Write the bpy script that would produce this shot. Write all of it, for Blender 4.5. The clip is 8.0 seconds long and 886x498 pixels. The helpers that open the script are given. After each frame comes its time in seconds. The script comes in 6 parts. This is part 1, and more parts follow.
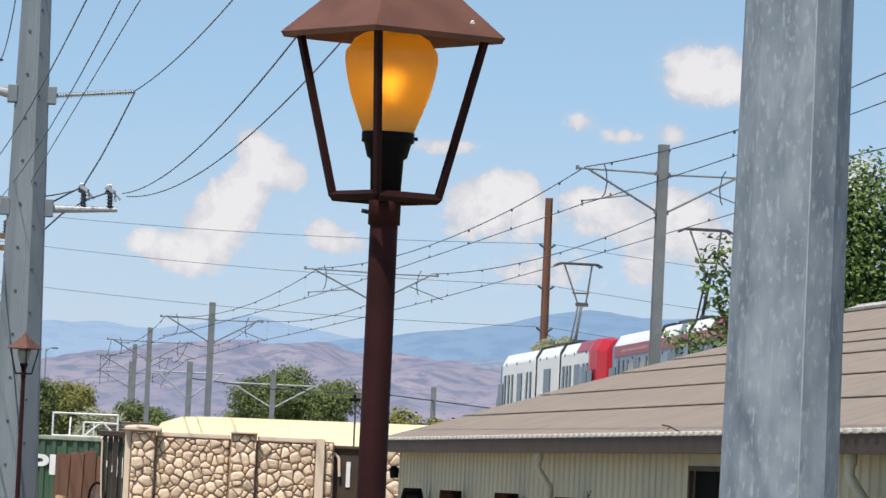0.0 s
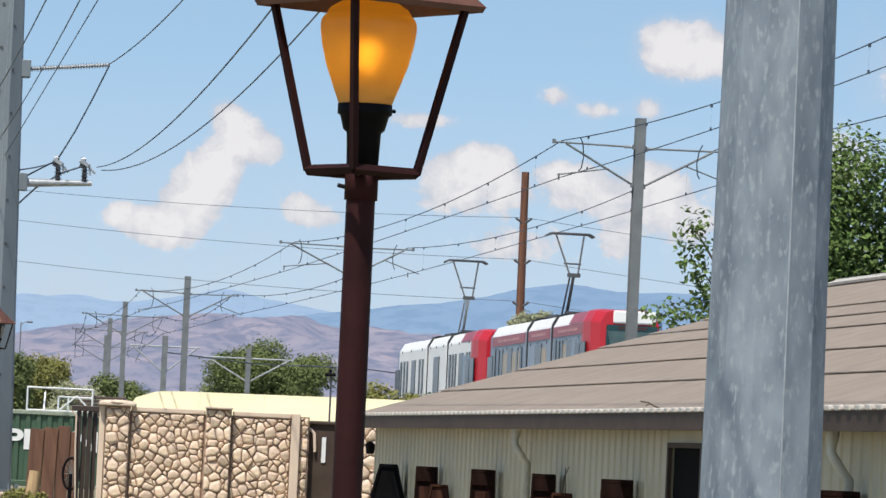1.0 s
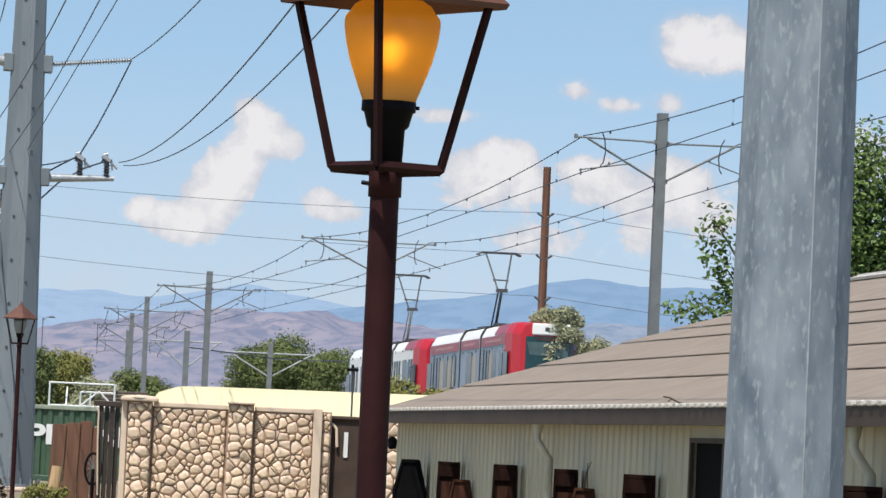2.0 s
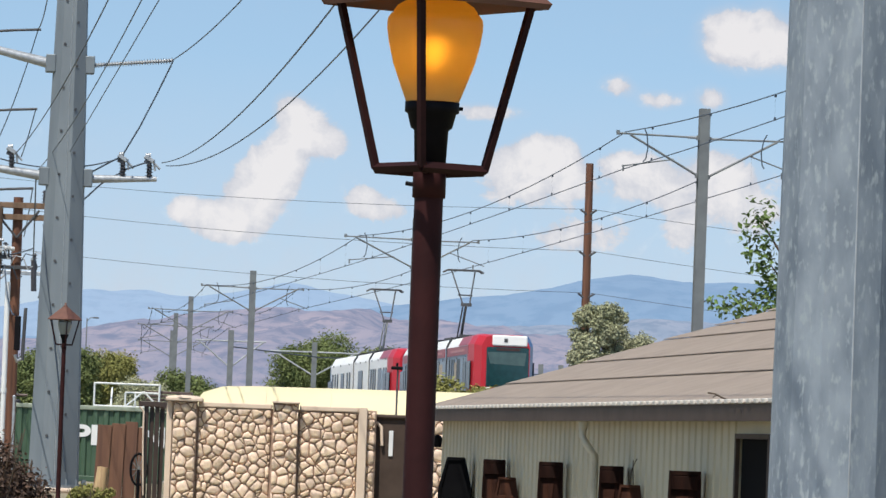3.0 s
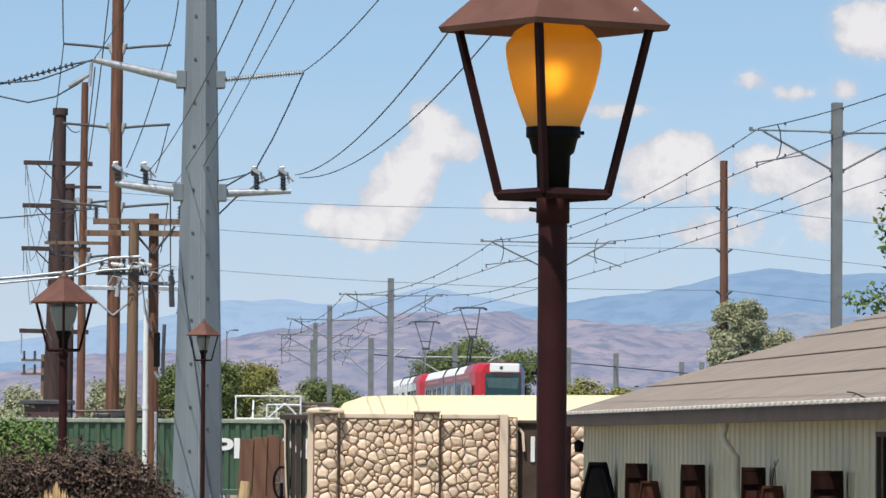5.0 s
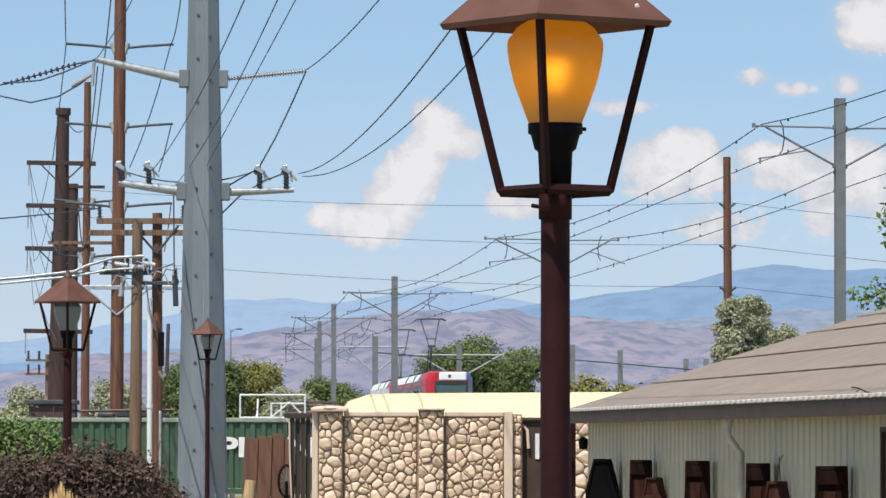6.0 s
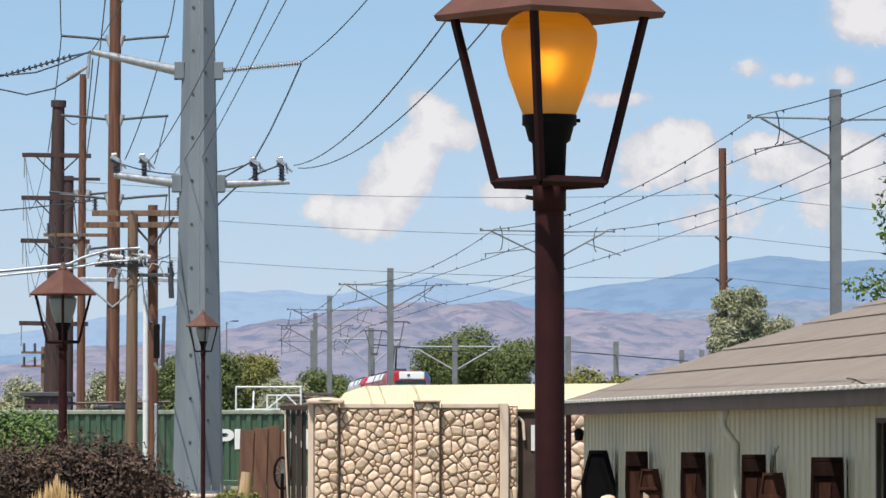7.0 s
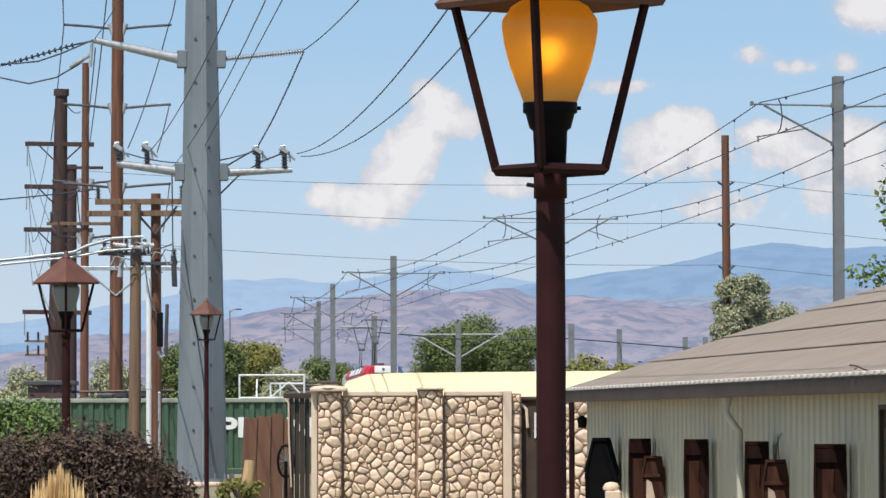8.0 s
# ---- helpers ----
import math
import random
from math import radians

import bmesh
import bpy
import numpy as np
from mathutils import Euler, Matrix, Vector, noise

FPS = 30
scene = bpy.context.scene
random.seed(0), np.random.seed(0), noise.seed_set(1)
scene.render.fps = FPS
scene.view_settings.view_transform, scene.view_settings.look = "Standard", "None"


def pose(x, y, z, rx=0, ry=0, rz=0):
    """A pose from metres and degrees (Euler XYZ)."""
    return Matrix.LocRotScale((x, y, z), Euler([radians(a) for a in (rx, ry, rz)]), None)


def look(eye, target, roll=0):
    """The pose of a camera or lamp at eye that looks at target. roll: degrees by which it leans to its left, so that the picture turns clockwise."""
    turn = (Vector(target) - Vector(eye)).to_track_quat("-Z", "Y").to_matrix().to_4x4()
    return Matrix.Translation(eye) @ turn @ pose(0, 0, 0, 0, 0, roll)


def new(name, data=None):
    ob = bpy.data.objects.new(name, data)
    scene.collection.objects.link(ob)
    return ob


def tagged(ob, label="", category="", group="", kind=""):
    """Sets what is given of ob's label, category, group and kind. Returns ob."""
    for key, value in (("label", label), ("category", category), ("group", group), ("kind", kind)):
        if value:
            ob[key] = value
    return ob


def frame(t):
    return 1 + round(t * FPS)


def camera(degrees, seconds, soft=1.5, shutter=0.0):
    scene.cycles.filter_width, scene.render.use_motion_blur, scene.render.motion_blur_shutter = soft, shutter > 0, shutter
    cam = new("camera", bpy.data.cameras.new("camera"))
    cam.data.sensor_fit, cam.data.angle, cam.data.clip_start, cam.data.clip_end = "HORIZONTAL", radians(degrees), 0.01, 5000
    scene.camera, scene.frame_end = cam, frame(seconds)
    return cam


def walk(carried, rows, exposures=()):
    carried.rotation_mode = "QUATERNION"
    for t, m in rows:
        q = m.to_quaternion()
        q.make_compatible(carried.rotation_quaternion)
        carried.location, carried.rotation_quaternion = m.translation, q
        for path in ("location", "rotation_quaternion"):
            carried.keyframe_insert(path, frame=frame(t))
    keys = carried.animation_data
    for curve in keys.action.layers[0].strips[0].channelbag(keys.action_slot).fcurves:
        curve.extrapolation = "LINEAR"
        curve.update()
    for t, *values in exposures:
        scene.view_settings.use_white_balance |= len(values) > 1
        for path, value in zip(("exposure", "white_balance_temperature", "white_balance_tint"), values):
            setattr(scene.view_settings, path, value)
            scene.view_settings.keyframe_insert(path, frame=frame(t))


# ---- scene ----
cam = camera(10.0, 8.0)
PATH = [
    (0, look((-0.018, -0.630, 1.714), (3.124, 99.216, 6.280), 2.662)),
    (0.5, look((-0.008, -0.050, 1.749), (3.468, 99.807, 5.812), 2.606)),
    (1, look((-0.010, -0.010, 1.750), (3.637, 99.841, 5.821), 2.666)),
    (2.5, look((-0.023, -0.047, 1.761), (2.797, 99.838, 5.644), 2.501)),
    (3, look((-0.025, -0.050, 1.766), (2.352, 99.847, 5.626), 2.166)),
    (3.5, look((-0.023, 0.003, 1.782), (1.569, 99.911, 5.765), 1.800)),
    (4, look((-0.014, 0.175, 1.848), (0.653, 100.093, 5.839), 1.185)),
    (4.5, look((-0.000, 0.000, 1.850), (-0.000, 99.920, 5.853), 0.750)),
    (5, look((0.017, -0.010, 1.857), (-0.321, 99.915, 5.696), 0.373)),
    (6.5, look((0.022, -0.033, 1.851), (-0.334, 99.896, 5.609), 0.012)),
    (7, look((0.026, -0.013, 1.853), (-0.300, 99.921, 5.487), -0.022)),
    (7.5, look((0.029, -0.041, 1.852), (-0.382, 99.897, 5.368), -0.095)),
    (8, look((0.033, -0.052, 1.851), (-0.357, 99.890, 5.244), -0.163)),
]
walk(cam, PATH)

# ---- light ----
SUN_FROM = Vector((-0.42, -0.86, 1.75)).normalized()
sun_data = bpy.data.lights.new("sun", "SUN")
sun_data.energy, sun_data.angle, sun_data.color = 5.0, radians(0.53), (1.0, 0.95, 0.86)
sun = new("sun", sun_data)
sun.matrix_world = look(SUN_FROM * 50, (0, 0, 0))
scene.view_settings.exposure = 0.0


def make_world():
    """Clear summer sky with fair-weather cumulus low over the mountains."""
    world = bpy.data.worlds.new("sky")
    world.use_nodes = True
    scene.world = world
    nt = world.node_tree
    nt.nodes.clear()

    def node(kind, **kw):
        n = nt.nodes.new(kind)
        for k, v in kw.items():
            n.inputs[k].default_value = v
        return n

    def math2(op, a, b=None, c=None, clamp=False):
        n = nt.nodes.new("ShaderNodeMath")
        n.operation, n.use_clamp = op, clamp
        for i, v in enumerate((a, b, c)):
            if v is None:
                continue
            if isinstance(v, (int, float)):
                n.inputs[i].default_value = v
            else:
                nt.links.new(v, n.inputs[i])
        return n.outputs[0]

    sky = nt.nodes.new("ShaderNodeTexSky")
    sky.sky_type, sky.sun_disc = "NISHITA", False
    sky.sun_elevation = math.asin(SUN_FROM.z)
    sky.sun_rotation = math.atan2(SUN_FROM.x, SUN_FROM.y)
    sky.altitude, sky.air_density, sky.dust_density, sky.ozone_density = 1300, SKY_AIR, SKY_DUST, 0.0
    bg = node("ShaderNodeBackground", Strength=SKY_STRENGTH)
    # dry summer air: a touch less violet than the model gives
    hue = nt.nodes.new("ShaderNodeVectorMath")
    hue.operation = "MULTIPLY"
    hue.inputs[1].default_value = (1.045, 1.07, 1.0)
    nt.links.new(sky.outputs[0], hue.inputs[0])
    nt.links.new(hue.outputs[0], bg.inputs[0])
    # the air near the horizon is clear and dry: look it up a little higher in the sky
    lift = nt.nodes.new("ShaderNodeMapping")
    lift.inputs["Location"].default_value = (0, 0, SKY_LIFT)
    skyco = nt.nodes.new("ShaderNodeTexCoord")
    nt.links.new(skyco.outputs["Generated"], lift.inputs[0])
    nt.links.new(lift.outputs[0], sky.inputs[0])

    geo = nt.nodes.new("ShaderNodeTexCoord")
    sep = nt.nodes.new("ShaderNodeSeparateXYZ")
    nt.links.new(geo.outputs["Generated"], sep.inputs[0])
    x, y, z = sep.outputs
    ahead = math2("MAXIMUM", y, 0.02)
    u = math2("MULTIPLY", math2("DIVIDE", x, ahead), 100.0)
    v = math2("MULTIPLY", math2("DIVIDE", z, ahead), 100.0)
    comb = nt.nodes.new("ShaderNodeCombineXYZ")
    nt.links.new(u, comb.inputs[0])
    nt.links.new(v, comb.inputs[1])
    big = node("ShaderNodeTexNoise", Scale=1.15, Detail=9.0, Roughness=0.64, Distortion=0.35)
    nt.links.new(comb.outputs[0], big.inputs["Vector"])
    fine = node("ShaderNodeTexNoise", Scale=3.2, Detail=6.0, Roughness=0.65)
    nt.links.new(comb.outputs[0], fine.inputs["Vector"])
    # heaps of cumulus: bearing, height, half width, half height (hundredths), weight
    heaps = CLOUDS
    total = None
    for cx, cy, rx, ry, w in heaps:
        dx = math2("MULTIPLY", math2("SUBTRACT", u, cx), 1.0 / rx)
        dy = math2("MULTIPLY", math2("SUBTRACT", v, cy), 1.0 / ry)
        d2 = math2("ADD", math2("MULTIPLY", dx, dx), math2("MULTIPLY", dy, dy))
        g = math2("MULTIPLY", math2("EXPONENT", math2("MULTIPLY", d2, -1.0)), w)
        total = g if total is None else math2("ADD", total, g)
    edge = math2("ADD", math2("MULTIPLY", math2("SUBTRACT", big.outputs[0], 0.5), 1.15),
                 math2("MULTIPLY", math2("SUBTRACT", fine.outputs[0], 0.5), 0.6))
    body = math2("ADD", total, edge)
    ramp = nt.nodes.new("ShaderNodeMapRange")
    ramp.interpolation_type = "SMOOTHSTEP"
    ramp.inputs["From Min"].default_value, ramp.inputs["From Max"].default_value = 0.34, 0.68
    nt.links.new(body, ramp.inputs["Value"])
    front = math2("GREATER_THAN", y, 0.05)
    veil = math2("MULTIPLY", math2("SUBTRACT", 1.0, math2("MULTIPLY", v, 1.0 / 7.6), clamp=True), 0.74)
    veil = math2("MULTIPLY", veil, math2("ADD", 0.45, big.outputs[0]))
    soft = nt.nodes.new("ShaderNodeMapRange")
    soft.interpolation_type = "SMOOTHSTEP"
    soft.inputs["From Min"].default_value, soft.inputs["From Max"].default_value, soft.inputs["To Max"].default_value = 0.02, 0.75, 0.42
    nt.links.new(math2("ADD", total, math2("MULTIPLY", math2("SUBTRACT", big.outputs[0], 0.5), 0.7)), soft.inputs["Value"])
    heap = math2("MAXIMUM", math2("MULTIPLY", ramp.outputs[0], 0.86), soft.outputs[0])
    mask = math2("MULTIPLY", math2("MAXIMUM", heap, veil), front, clamp=True)
    tone = nt.nodes.new("ShaderNodeValToRGB")
    tone.color_ramp.elements[0].position, tone.color_ramp.elements[0].color = 0.30, (0.70, 0.69, 0.74, 1)
    tone.color_ramp.elements[1].position, tone.color_ramp.elements[1].color = 0.86, (1.0, 0.945, 0.925, 1)
    # the sunny upper-left flank of every billow is brighter than its far side
    aside = node("ShaderNodeMapping", Location=(-0.16, 0.20, 0.0))
    nt.links.new(comb.outputs[0], aside.inputs[0])
    big_b = node("ShaderNodeTexNoise", Scale=1.15, Detail=5.0, Roughness=0.6, Distortion=0.35)
    nt.links.new(aside.outputs[0], big_b.inputs["Vector"])
    relief = math2("MULTIPLY", math2("SUBTRACT", big.outputs[0], big_b.outputs[0]), 1.1)
    nt.links.new(math2("ADD", math2("MULTIPLY", body, 0.72), relief), tone.inputs[0])
    white = node("ShaderNodeBackground", Strength=CLOUD_STRENGTH)
    nt.links.new(tone.outputs[0], white.inputs[0])
    mix = nt.nodes.new("ShaderNodeMixShader")
    nt.links.new(mask, mix.inputs[0])
    nt.links.new(bg.outputs[0], mix.inputs[1])
    nt.links.new(white.outputs[0], mix.inputs[2])
    out = nt.nodes.new("ShaderNodeOutputWorld")
    nt.links.new(mix.outputs[0], out.inputs[0])


SKY_STRENGTH, SKY_AIR, SKY_DUST, CLOUD_STRENGTH, SKY_LIFT = 0.15, 1.0, 0.8, 0.90, 0.12
CLOUDS = [
    (-0.72, 6.55, 0.36, 0.30, 0.95), (-0.42, 6.15, 0.5, 0.4, 0.9), (0.08, 5.85, 0.42, 0.33, 0.85), (-0.85, 5.75, 0.5, 0.4, 0.8), (-1.25, 5.35, 0.5, 0.4, 0.8),
    (-0.8, 5.2, 0.5, 0.4, 0.75), (-1.65, 4.85, 0.5, 0.36, 0.8), (-1.1, 4.7, 0.5, 0.45, 0.7), (-2.8, 4.5, 0.42, 0.28, 0.95), (-2.2, 4.32, 0.6, 0.3, 0.8),
    (-1.6, 4.25, 0.6, 0.35, 0.7), (-1.9, 3.95, 0.8, 0.25, 0.55),
    (4.1, 5.95, 0.42, 0.3, 0.95), (4.62, 5.85, 0.4, 0.35, 0.9), (3.55, 5.65, 0.5, 0.3, 0.85), (4.2, 5.4, 0.8, 0.35, 0.75), (3.6, 5.0, 0.9, 0.35, 0.6), (4.9, 5.3, 0.4, 0.4, 0.7),
    (5.8, 5.7, 0.45, 0.3, 0.9), (6.5, 5.55, 0.5, 0.35, 0.85), (6.0, 5.15, 0.7, 0.35, 0.7), (7.6, 5.75, 0.5, 0.35, 0.9), (8.1, 5.4, 0.6, 0.45, 0.85), (7.2, 5.1, 0.7, 0.4, 0.6),
    (7.1, 4.35, 0.5, 0.5, 0.65), (5.5, 4.3, 1.2, 0.5, 0.5), (4.3, 4.1, 1.2, 0.4, 0.5), (8.6, 4.7, 1.0, 0.6, 0.65), (0.75, 4.75, 0.5, 0.35, 0.9), (1.3, 4.55, 0.6, 0.3, 0.6),
    (7.75, 8.45, 0.45, 0.38, 0.95), (8.4, 8.35, 0.6, 0.5, 0.95), (8.0, 7.95, 0.6, 0.3, 0.75), (9.1, 8.2, 0.7, 0.5, 0.9),
    (5.74, 7.22, 0.33, 0.22, 0.8), (6.55, 6.97, 0.45, 0.2, 0.75), (7.6, 7.05, 0.33, 0.25, 0.8), (3.4, 6.6, 0.7, 0.2, 0.55), (2.7, 6.6, 0.5, 0.18, 0.45),
    (10.8, 6.0, 1.6, 0.9, 0.9), (-6.5, 5.5, 1.5, 0.7, 0.3), (13.5, 8.0, 1.6, 0.9, 0.9),
]
make_world()

# ---- materials ----


def mat(name, col, rough=0.6, metal=0.0, col2=None, scale=4.0, detail=4.0, amount=0.5, bump=0.0, bscale=None, stretch=(1, 1, 1),
        spots=None, sscale=1.0, slevel=0.6, island=0.0, object_var=0.0, emit=None, estrength=0.0, spec=0.5, coords="Object"):
    m = bpy.data.materials.new(name)
    m.use_nodes = True
    nt = m.node_tree
    b = nt.nodes["Principled BSDF"]
    b.inputs["Roughness"].default_value, b.inputs["Metallic"].default_value = rough, metal
    b.inputs["Specular IOR Level"].default_value = spec
    tc = nt.nodes.new("ShaderNodeTexCoord")
    mp = nt.nodes.new("ShaderNodeMapping")
    mp.inputs["Scale"].default_value = stretch
    nt.links.new(tc.outputs[coords], mp.inputs[0])
    no = nt.nodes.new("ShaderNodeTexNoise")
    no.inputs["Scale"].default_value, no.inputs["Detail"].default_value = scale, detail
    nt.links.new(mp.outputs[0], no.inputs["Vector"])
    col2 = col2 or tuple(c * 0.72 for c in col)
    mix = nt.nodes.new("ShaderNodeMix")
    mix.data_type = "RGBA"
    mix.inputs["A"].default_value, mix.inputs["B"].default_value = (*col, 1), (*col2, 1)
    mr = nt.nodes.new("ShaderNodeMapRange")
    mr.inputs["From Min"].default_value, mr.inputs["From Max"].default_value = 0.35, 0.68
    mr.inputs["To Max"].default_value = amount * 2 if amount < 0.5 else 1.0
    nt.links.new(no.outputs[0], mr.inputs[0])
    nt.links.new(mr.outputs[0], mix.inputs["Factor"])
    last = mix.outputs["Result"]
    if spots:
        sn = nt.nodes.new("ShaderNodeTexNoise")
        sn.inputs["Scale"].default_value, sn.inputs["Detail"].default_value = sscale, 6
        nt.links.new(mp.outputs[0], sn.inputs["Vector"])
        sr = nt.nodes.new("ShaderNodeMapRange")
        sr.inputs["From Min"].default_value, sr.inputs["From Max"].default_value = slevel - 0.06, slevel + 0.06
        nt.links.new(sn.outputs[0], sr.inputs[0])
        m2 = nt.nodes.new("ShaderNodeMix")
        m2.data_type = "RGBA"
        m2.inputs["B"].default_value = (*spots, 1)
        nt.links.new(last, m2.inputs["A"])
        nt.links.new(sr.outputs[0], m2.inputs["Factor"])
        last = m2.outputs["Result"]
    if island or object_var:
        hv = nt.nodes.new("ShaderNodeHueSaturation")
        src = nt.nodes.new("ShaderNodeNewGeometry").outputs["Random Per Island"] if island else nt.nodes.new("ShaderNodeObjectInfo").outputs["Random"]
        mv = nt.nodes.new("ShaderNodeMapRange")
        k = island or object_var
        mv.inputs["To Min"].default_value, mv.inputs["To Max"].default_value = 1 - k, 1 + k
        nt.links.new(src, mv.inputs[0])
        nt.links.new(mv.outputs[0], hv.inputs["Value"])
        nt.links.new(last, hv.inputs["Color"])
        last = hv.outputs[0]
    nt.links.new(last, b.inputs["Base Color"])
    if bump:
        bn = nt.nodes.new("ShaderNodeTexNoise")
        bn.inputs["Scale"].default_value, bn.inputs["Detail"].default_value = bscale or scale * 5, 5
        nt.links.new(mp.outputs[0], bn.inputs["Vector"])
        bu = nt.nodes.new("ShaderNodeBump")
        bu.inputs["Strength"].default_value, bu.inputs["Distance"].default_value = bump, 0.02
        nt.links.new(bn.outputs[0], bu.inputs["Height"])
        nt.links.new(bu.outputs[0], b.inputs["Normal"])
    if emit:
        b.inputs["Emission Color"].default_value, b.inputs["Emission Strength"].default_value = (*emit, 1), estrength
    return m


RUST_PAINT = mat("brown paint", (0.15, 0.062, 0.040), 0.6, 0, (0.105, 0.042, 0.028), 6, bump=0.12, bscale=40)
# darker copy of the lamp paint: shade on the posts put into the colour
POST_SHADED = mat("shaded red brown paint", (0.039, 0.0115, 0.0115), 0.6, 0, (0.024, 0.0075, 0.008), 5, bump=0.1, bscale=40, spec=0.12)
DARK_PAINT = mat("dark brown paint", (0.030, 0.0105, 0.0105), 0.6, 0, (0.019, 0.007, 0.007), 8, spec=0.1)
SOCKET = mat("black metal", (0.007, 0.006, 0.008), 0.6, 0, (0.004, 0.004, 0.005), 12, spec=0.12)
GALV = mat("weathered galvanised steel", (0.275, 0.315, 0.355), 0.6, 0.2, (0.15, 0.182, 0.22), 4.5, 10, 0.5, 0.2, 30,
           (1, 1, 0.38), spots=(0.305, 0.345, 0.37), sscale=24, slevel=0.60)
GALV_FAR = mat("dull galvanised steel", (0.205, 0.235, 0.255), 0.6, 0.2, (0.15, 0.175, 0.195), 1.2, 5, stretch=(1, 1, 0.25))
POLE_GREY = mat("grey mast steel", (0.185, 0.20, 0.20), 0.6, 0.1, (0.14, 0.15, 0.155), 2)
WOOD_POLE = mat("creosoted wood", (0.185, 0.080, 0.045), 0.85, 0, (0.08, 0.036, 0.023), 3, 6, stretch=(3, 3, 0.15), bump=0.4, bscale=8)
WOOD_LIGHT = mat("weathered pine pole", (0.215, 0.135, 0.085), 0.85, 0, (0.13, 0.08, 0.05), 3, 6, stretch=(3, 3, 0.15), bump=0.4, bscale=8)
WOOD_DARK = mat("dark brown pole", (0.062, 0.034, 0.030), 0.8, 0, (0.04, 0.022, 0.02), 3, stretch=(3, 3, 0.2))
WIRE = mat("weathered cable", (0.062, 0.085, 0.115), 0.6, 0.1, scale=1)
PORCELAIN = mat("grey polymer insulator", (0.42, 0.44, 0.46), 0.4, 0, scale=8)
INSUL_DARK = mat("dark insulator", (0.06, 0.06, 0.07), 0.4, 0, scale=8)
BRIGHT_METAL = mat("bright fitting metal", (0.46, 0.48, 0.50), 0.4, 0.4, scale=8)
ROOF_TAN = mat("tan painted roofing", (0.295, 0.235, 0.185), 0.75, 0, (0.245, 0.195, 0.155), 1.3, 7, stretch=(1, 1, 1), bump=0.3, bscale=30,
               spots=(0.225, 0.182, 0.148), sscale=2.2, slevel=0.62)
EAVE_TRIM = mat("brown grey eave trim", (0.082, 0.058, 0.046), 0.6, 0, scale=2, spec=0.1)
# lighter than the trim: bounce light under the eave put into the colour
SOFFIT = mat("bounce-lit soffit board", (0.26, 0.205, 0.165), 0.7, 0, scale=2)
ROOF_LIP = mat("pale roof edge", (0.62, 0.58, 0.52), 0.5, 0, scale=3)
SIDING = mat("cream metal siding", (0.54, 0.48, 0.33), 0.5, 0, (0.46, 0.41, 0.285), 0.9, 5, stretch=(1, 1, 0.3), bump=0.04)
CREAM_PIPE = mat("cream painted downspout", (0.60, 0.57, 0.46), 0.45, 0, scale=3)
DARK_OPENING = mat("black sheet for interior shade", (0.006, 0.006, 0.007), 0.9, 0, scale=2, spec=0.05)
STONE = mat("buff cast stone", (0.80, 0.615, 0.475), 0.85, 0, (0.64, 0.47, 0.355), 9, 7, bump=0.9, bscale=22, object_var=0.16, spots=(0.74, 0.56, 0.36), sscale=2.5, slevel=0.6)
MORTAR = mat("brown mortar", (0.44, 0.31, 0.23), 0.95, 0, (0.28, 0.19, 0.14), 9, bump=0.4)
CAST = mat("smooth buff concrete", (0.70, 0.55, 0.42), 0.85, 0, (0.62, 0.48, 0.37), 2, 6, bump=0.2)
CREAM_TANK = mat("cream painted sheet", (0.74, 0.645, 0.39), 0.7, 0, (0.70, 0.60, 0.36), 0.5, 4)
GREEN_BOX = mat("green container paint", (0.055, 0.105, 0.062), 0.55, 0, (0.042, 0.082, 0.048), 1.5, 5, spots=(0.10, 0.13, 0.09), sscale=1.8, slevel=0.66)
WHITE_PAINT = mat("white paint", (0.78, 0.78, 0.76), 0.5, 0, (0.70, 0.70, 0.69), 2)
FENCE_WOOD = mat("stained fence boards", (0.16, 0.075, 0.042), 0.8, 0, (0.10, 0.045, 0.028), 2, 6, stretch=(4, 4, 0.3), bump=0.3, island=0.12)
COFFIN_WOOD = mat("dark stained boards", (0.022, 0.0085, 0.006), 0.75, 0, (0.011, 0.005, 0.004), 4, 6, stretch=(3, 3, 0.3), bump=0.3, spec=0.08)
# brighter copy of the coffin boards: lit look of panels and lids as colour
COFFIN_LIT = mat("lit red brown stained boards", (0.060, 0.023, 0.013), 0.7, 0, (0.032, 0.013, 0.009), 4, 6, stretch=(3, 3, 0.3), bump=0.3, spec=0.12)
GROUND = mat("dry grass and gravel", (0.24, 0.20, 0.13), 0.95, 0, (0.15, 0.15, 0.075), 0.06, 8, bump=0.3, bscale=2, coords="Object",
             spots=(0.30, 0.26, 0.19), sscale=0.02, slevel=0.55)
BALLAST = mat("grey ballast", (0.26, 0.24, 0.22), 0.95, 0, (0.17, 0.16, 0.15), 3, 6, bump=0.5)
RAIL = mat("rail steel", (0.22, 0.17, 0.14), 0.45, 0.6, scale=4)
HEDGE_DARK = mat("purple brown foliage", (0.105, 0.062, 0.042), 0.7, 0, (0.055, 0.034, 0.025), 3, island=0.6, spec=0.4)
LEAF = mat("green leaves", (0.12, 0.18, 0.045), 0.5, 0, (0.075, 0.125, 0.03), 2, island=0.45, spec=0.3)
LEAF_FAR = mat("deep green leaves", (0.165, 0.195, 0.07), 0.7, 0, (0.105, 0.135, 0.05), 0.4, island=0.35, spec=0.15)
LEAF_OLIVE = mat("olive green leaves", (0.25, 0.24, 0.075), 0.7, 0, (0.18, 0.18, 0.055), 0.5, island=0.2, spec=0.15)
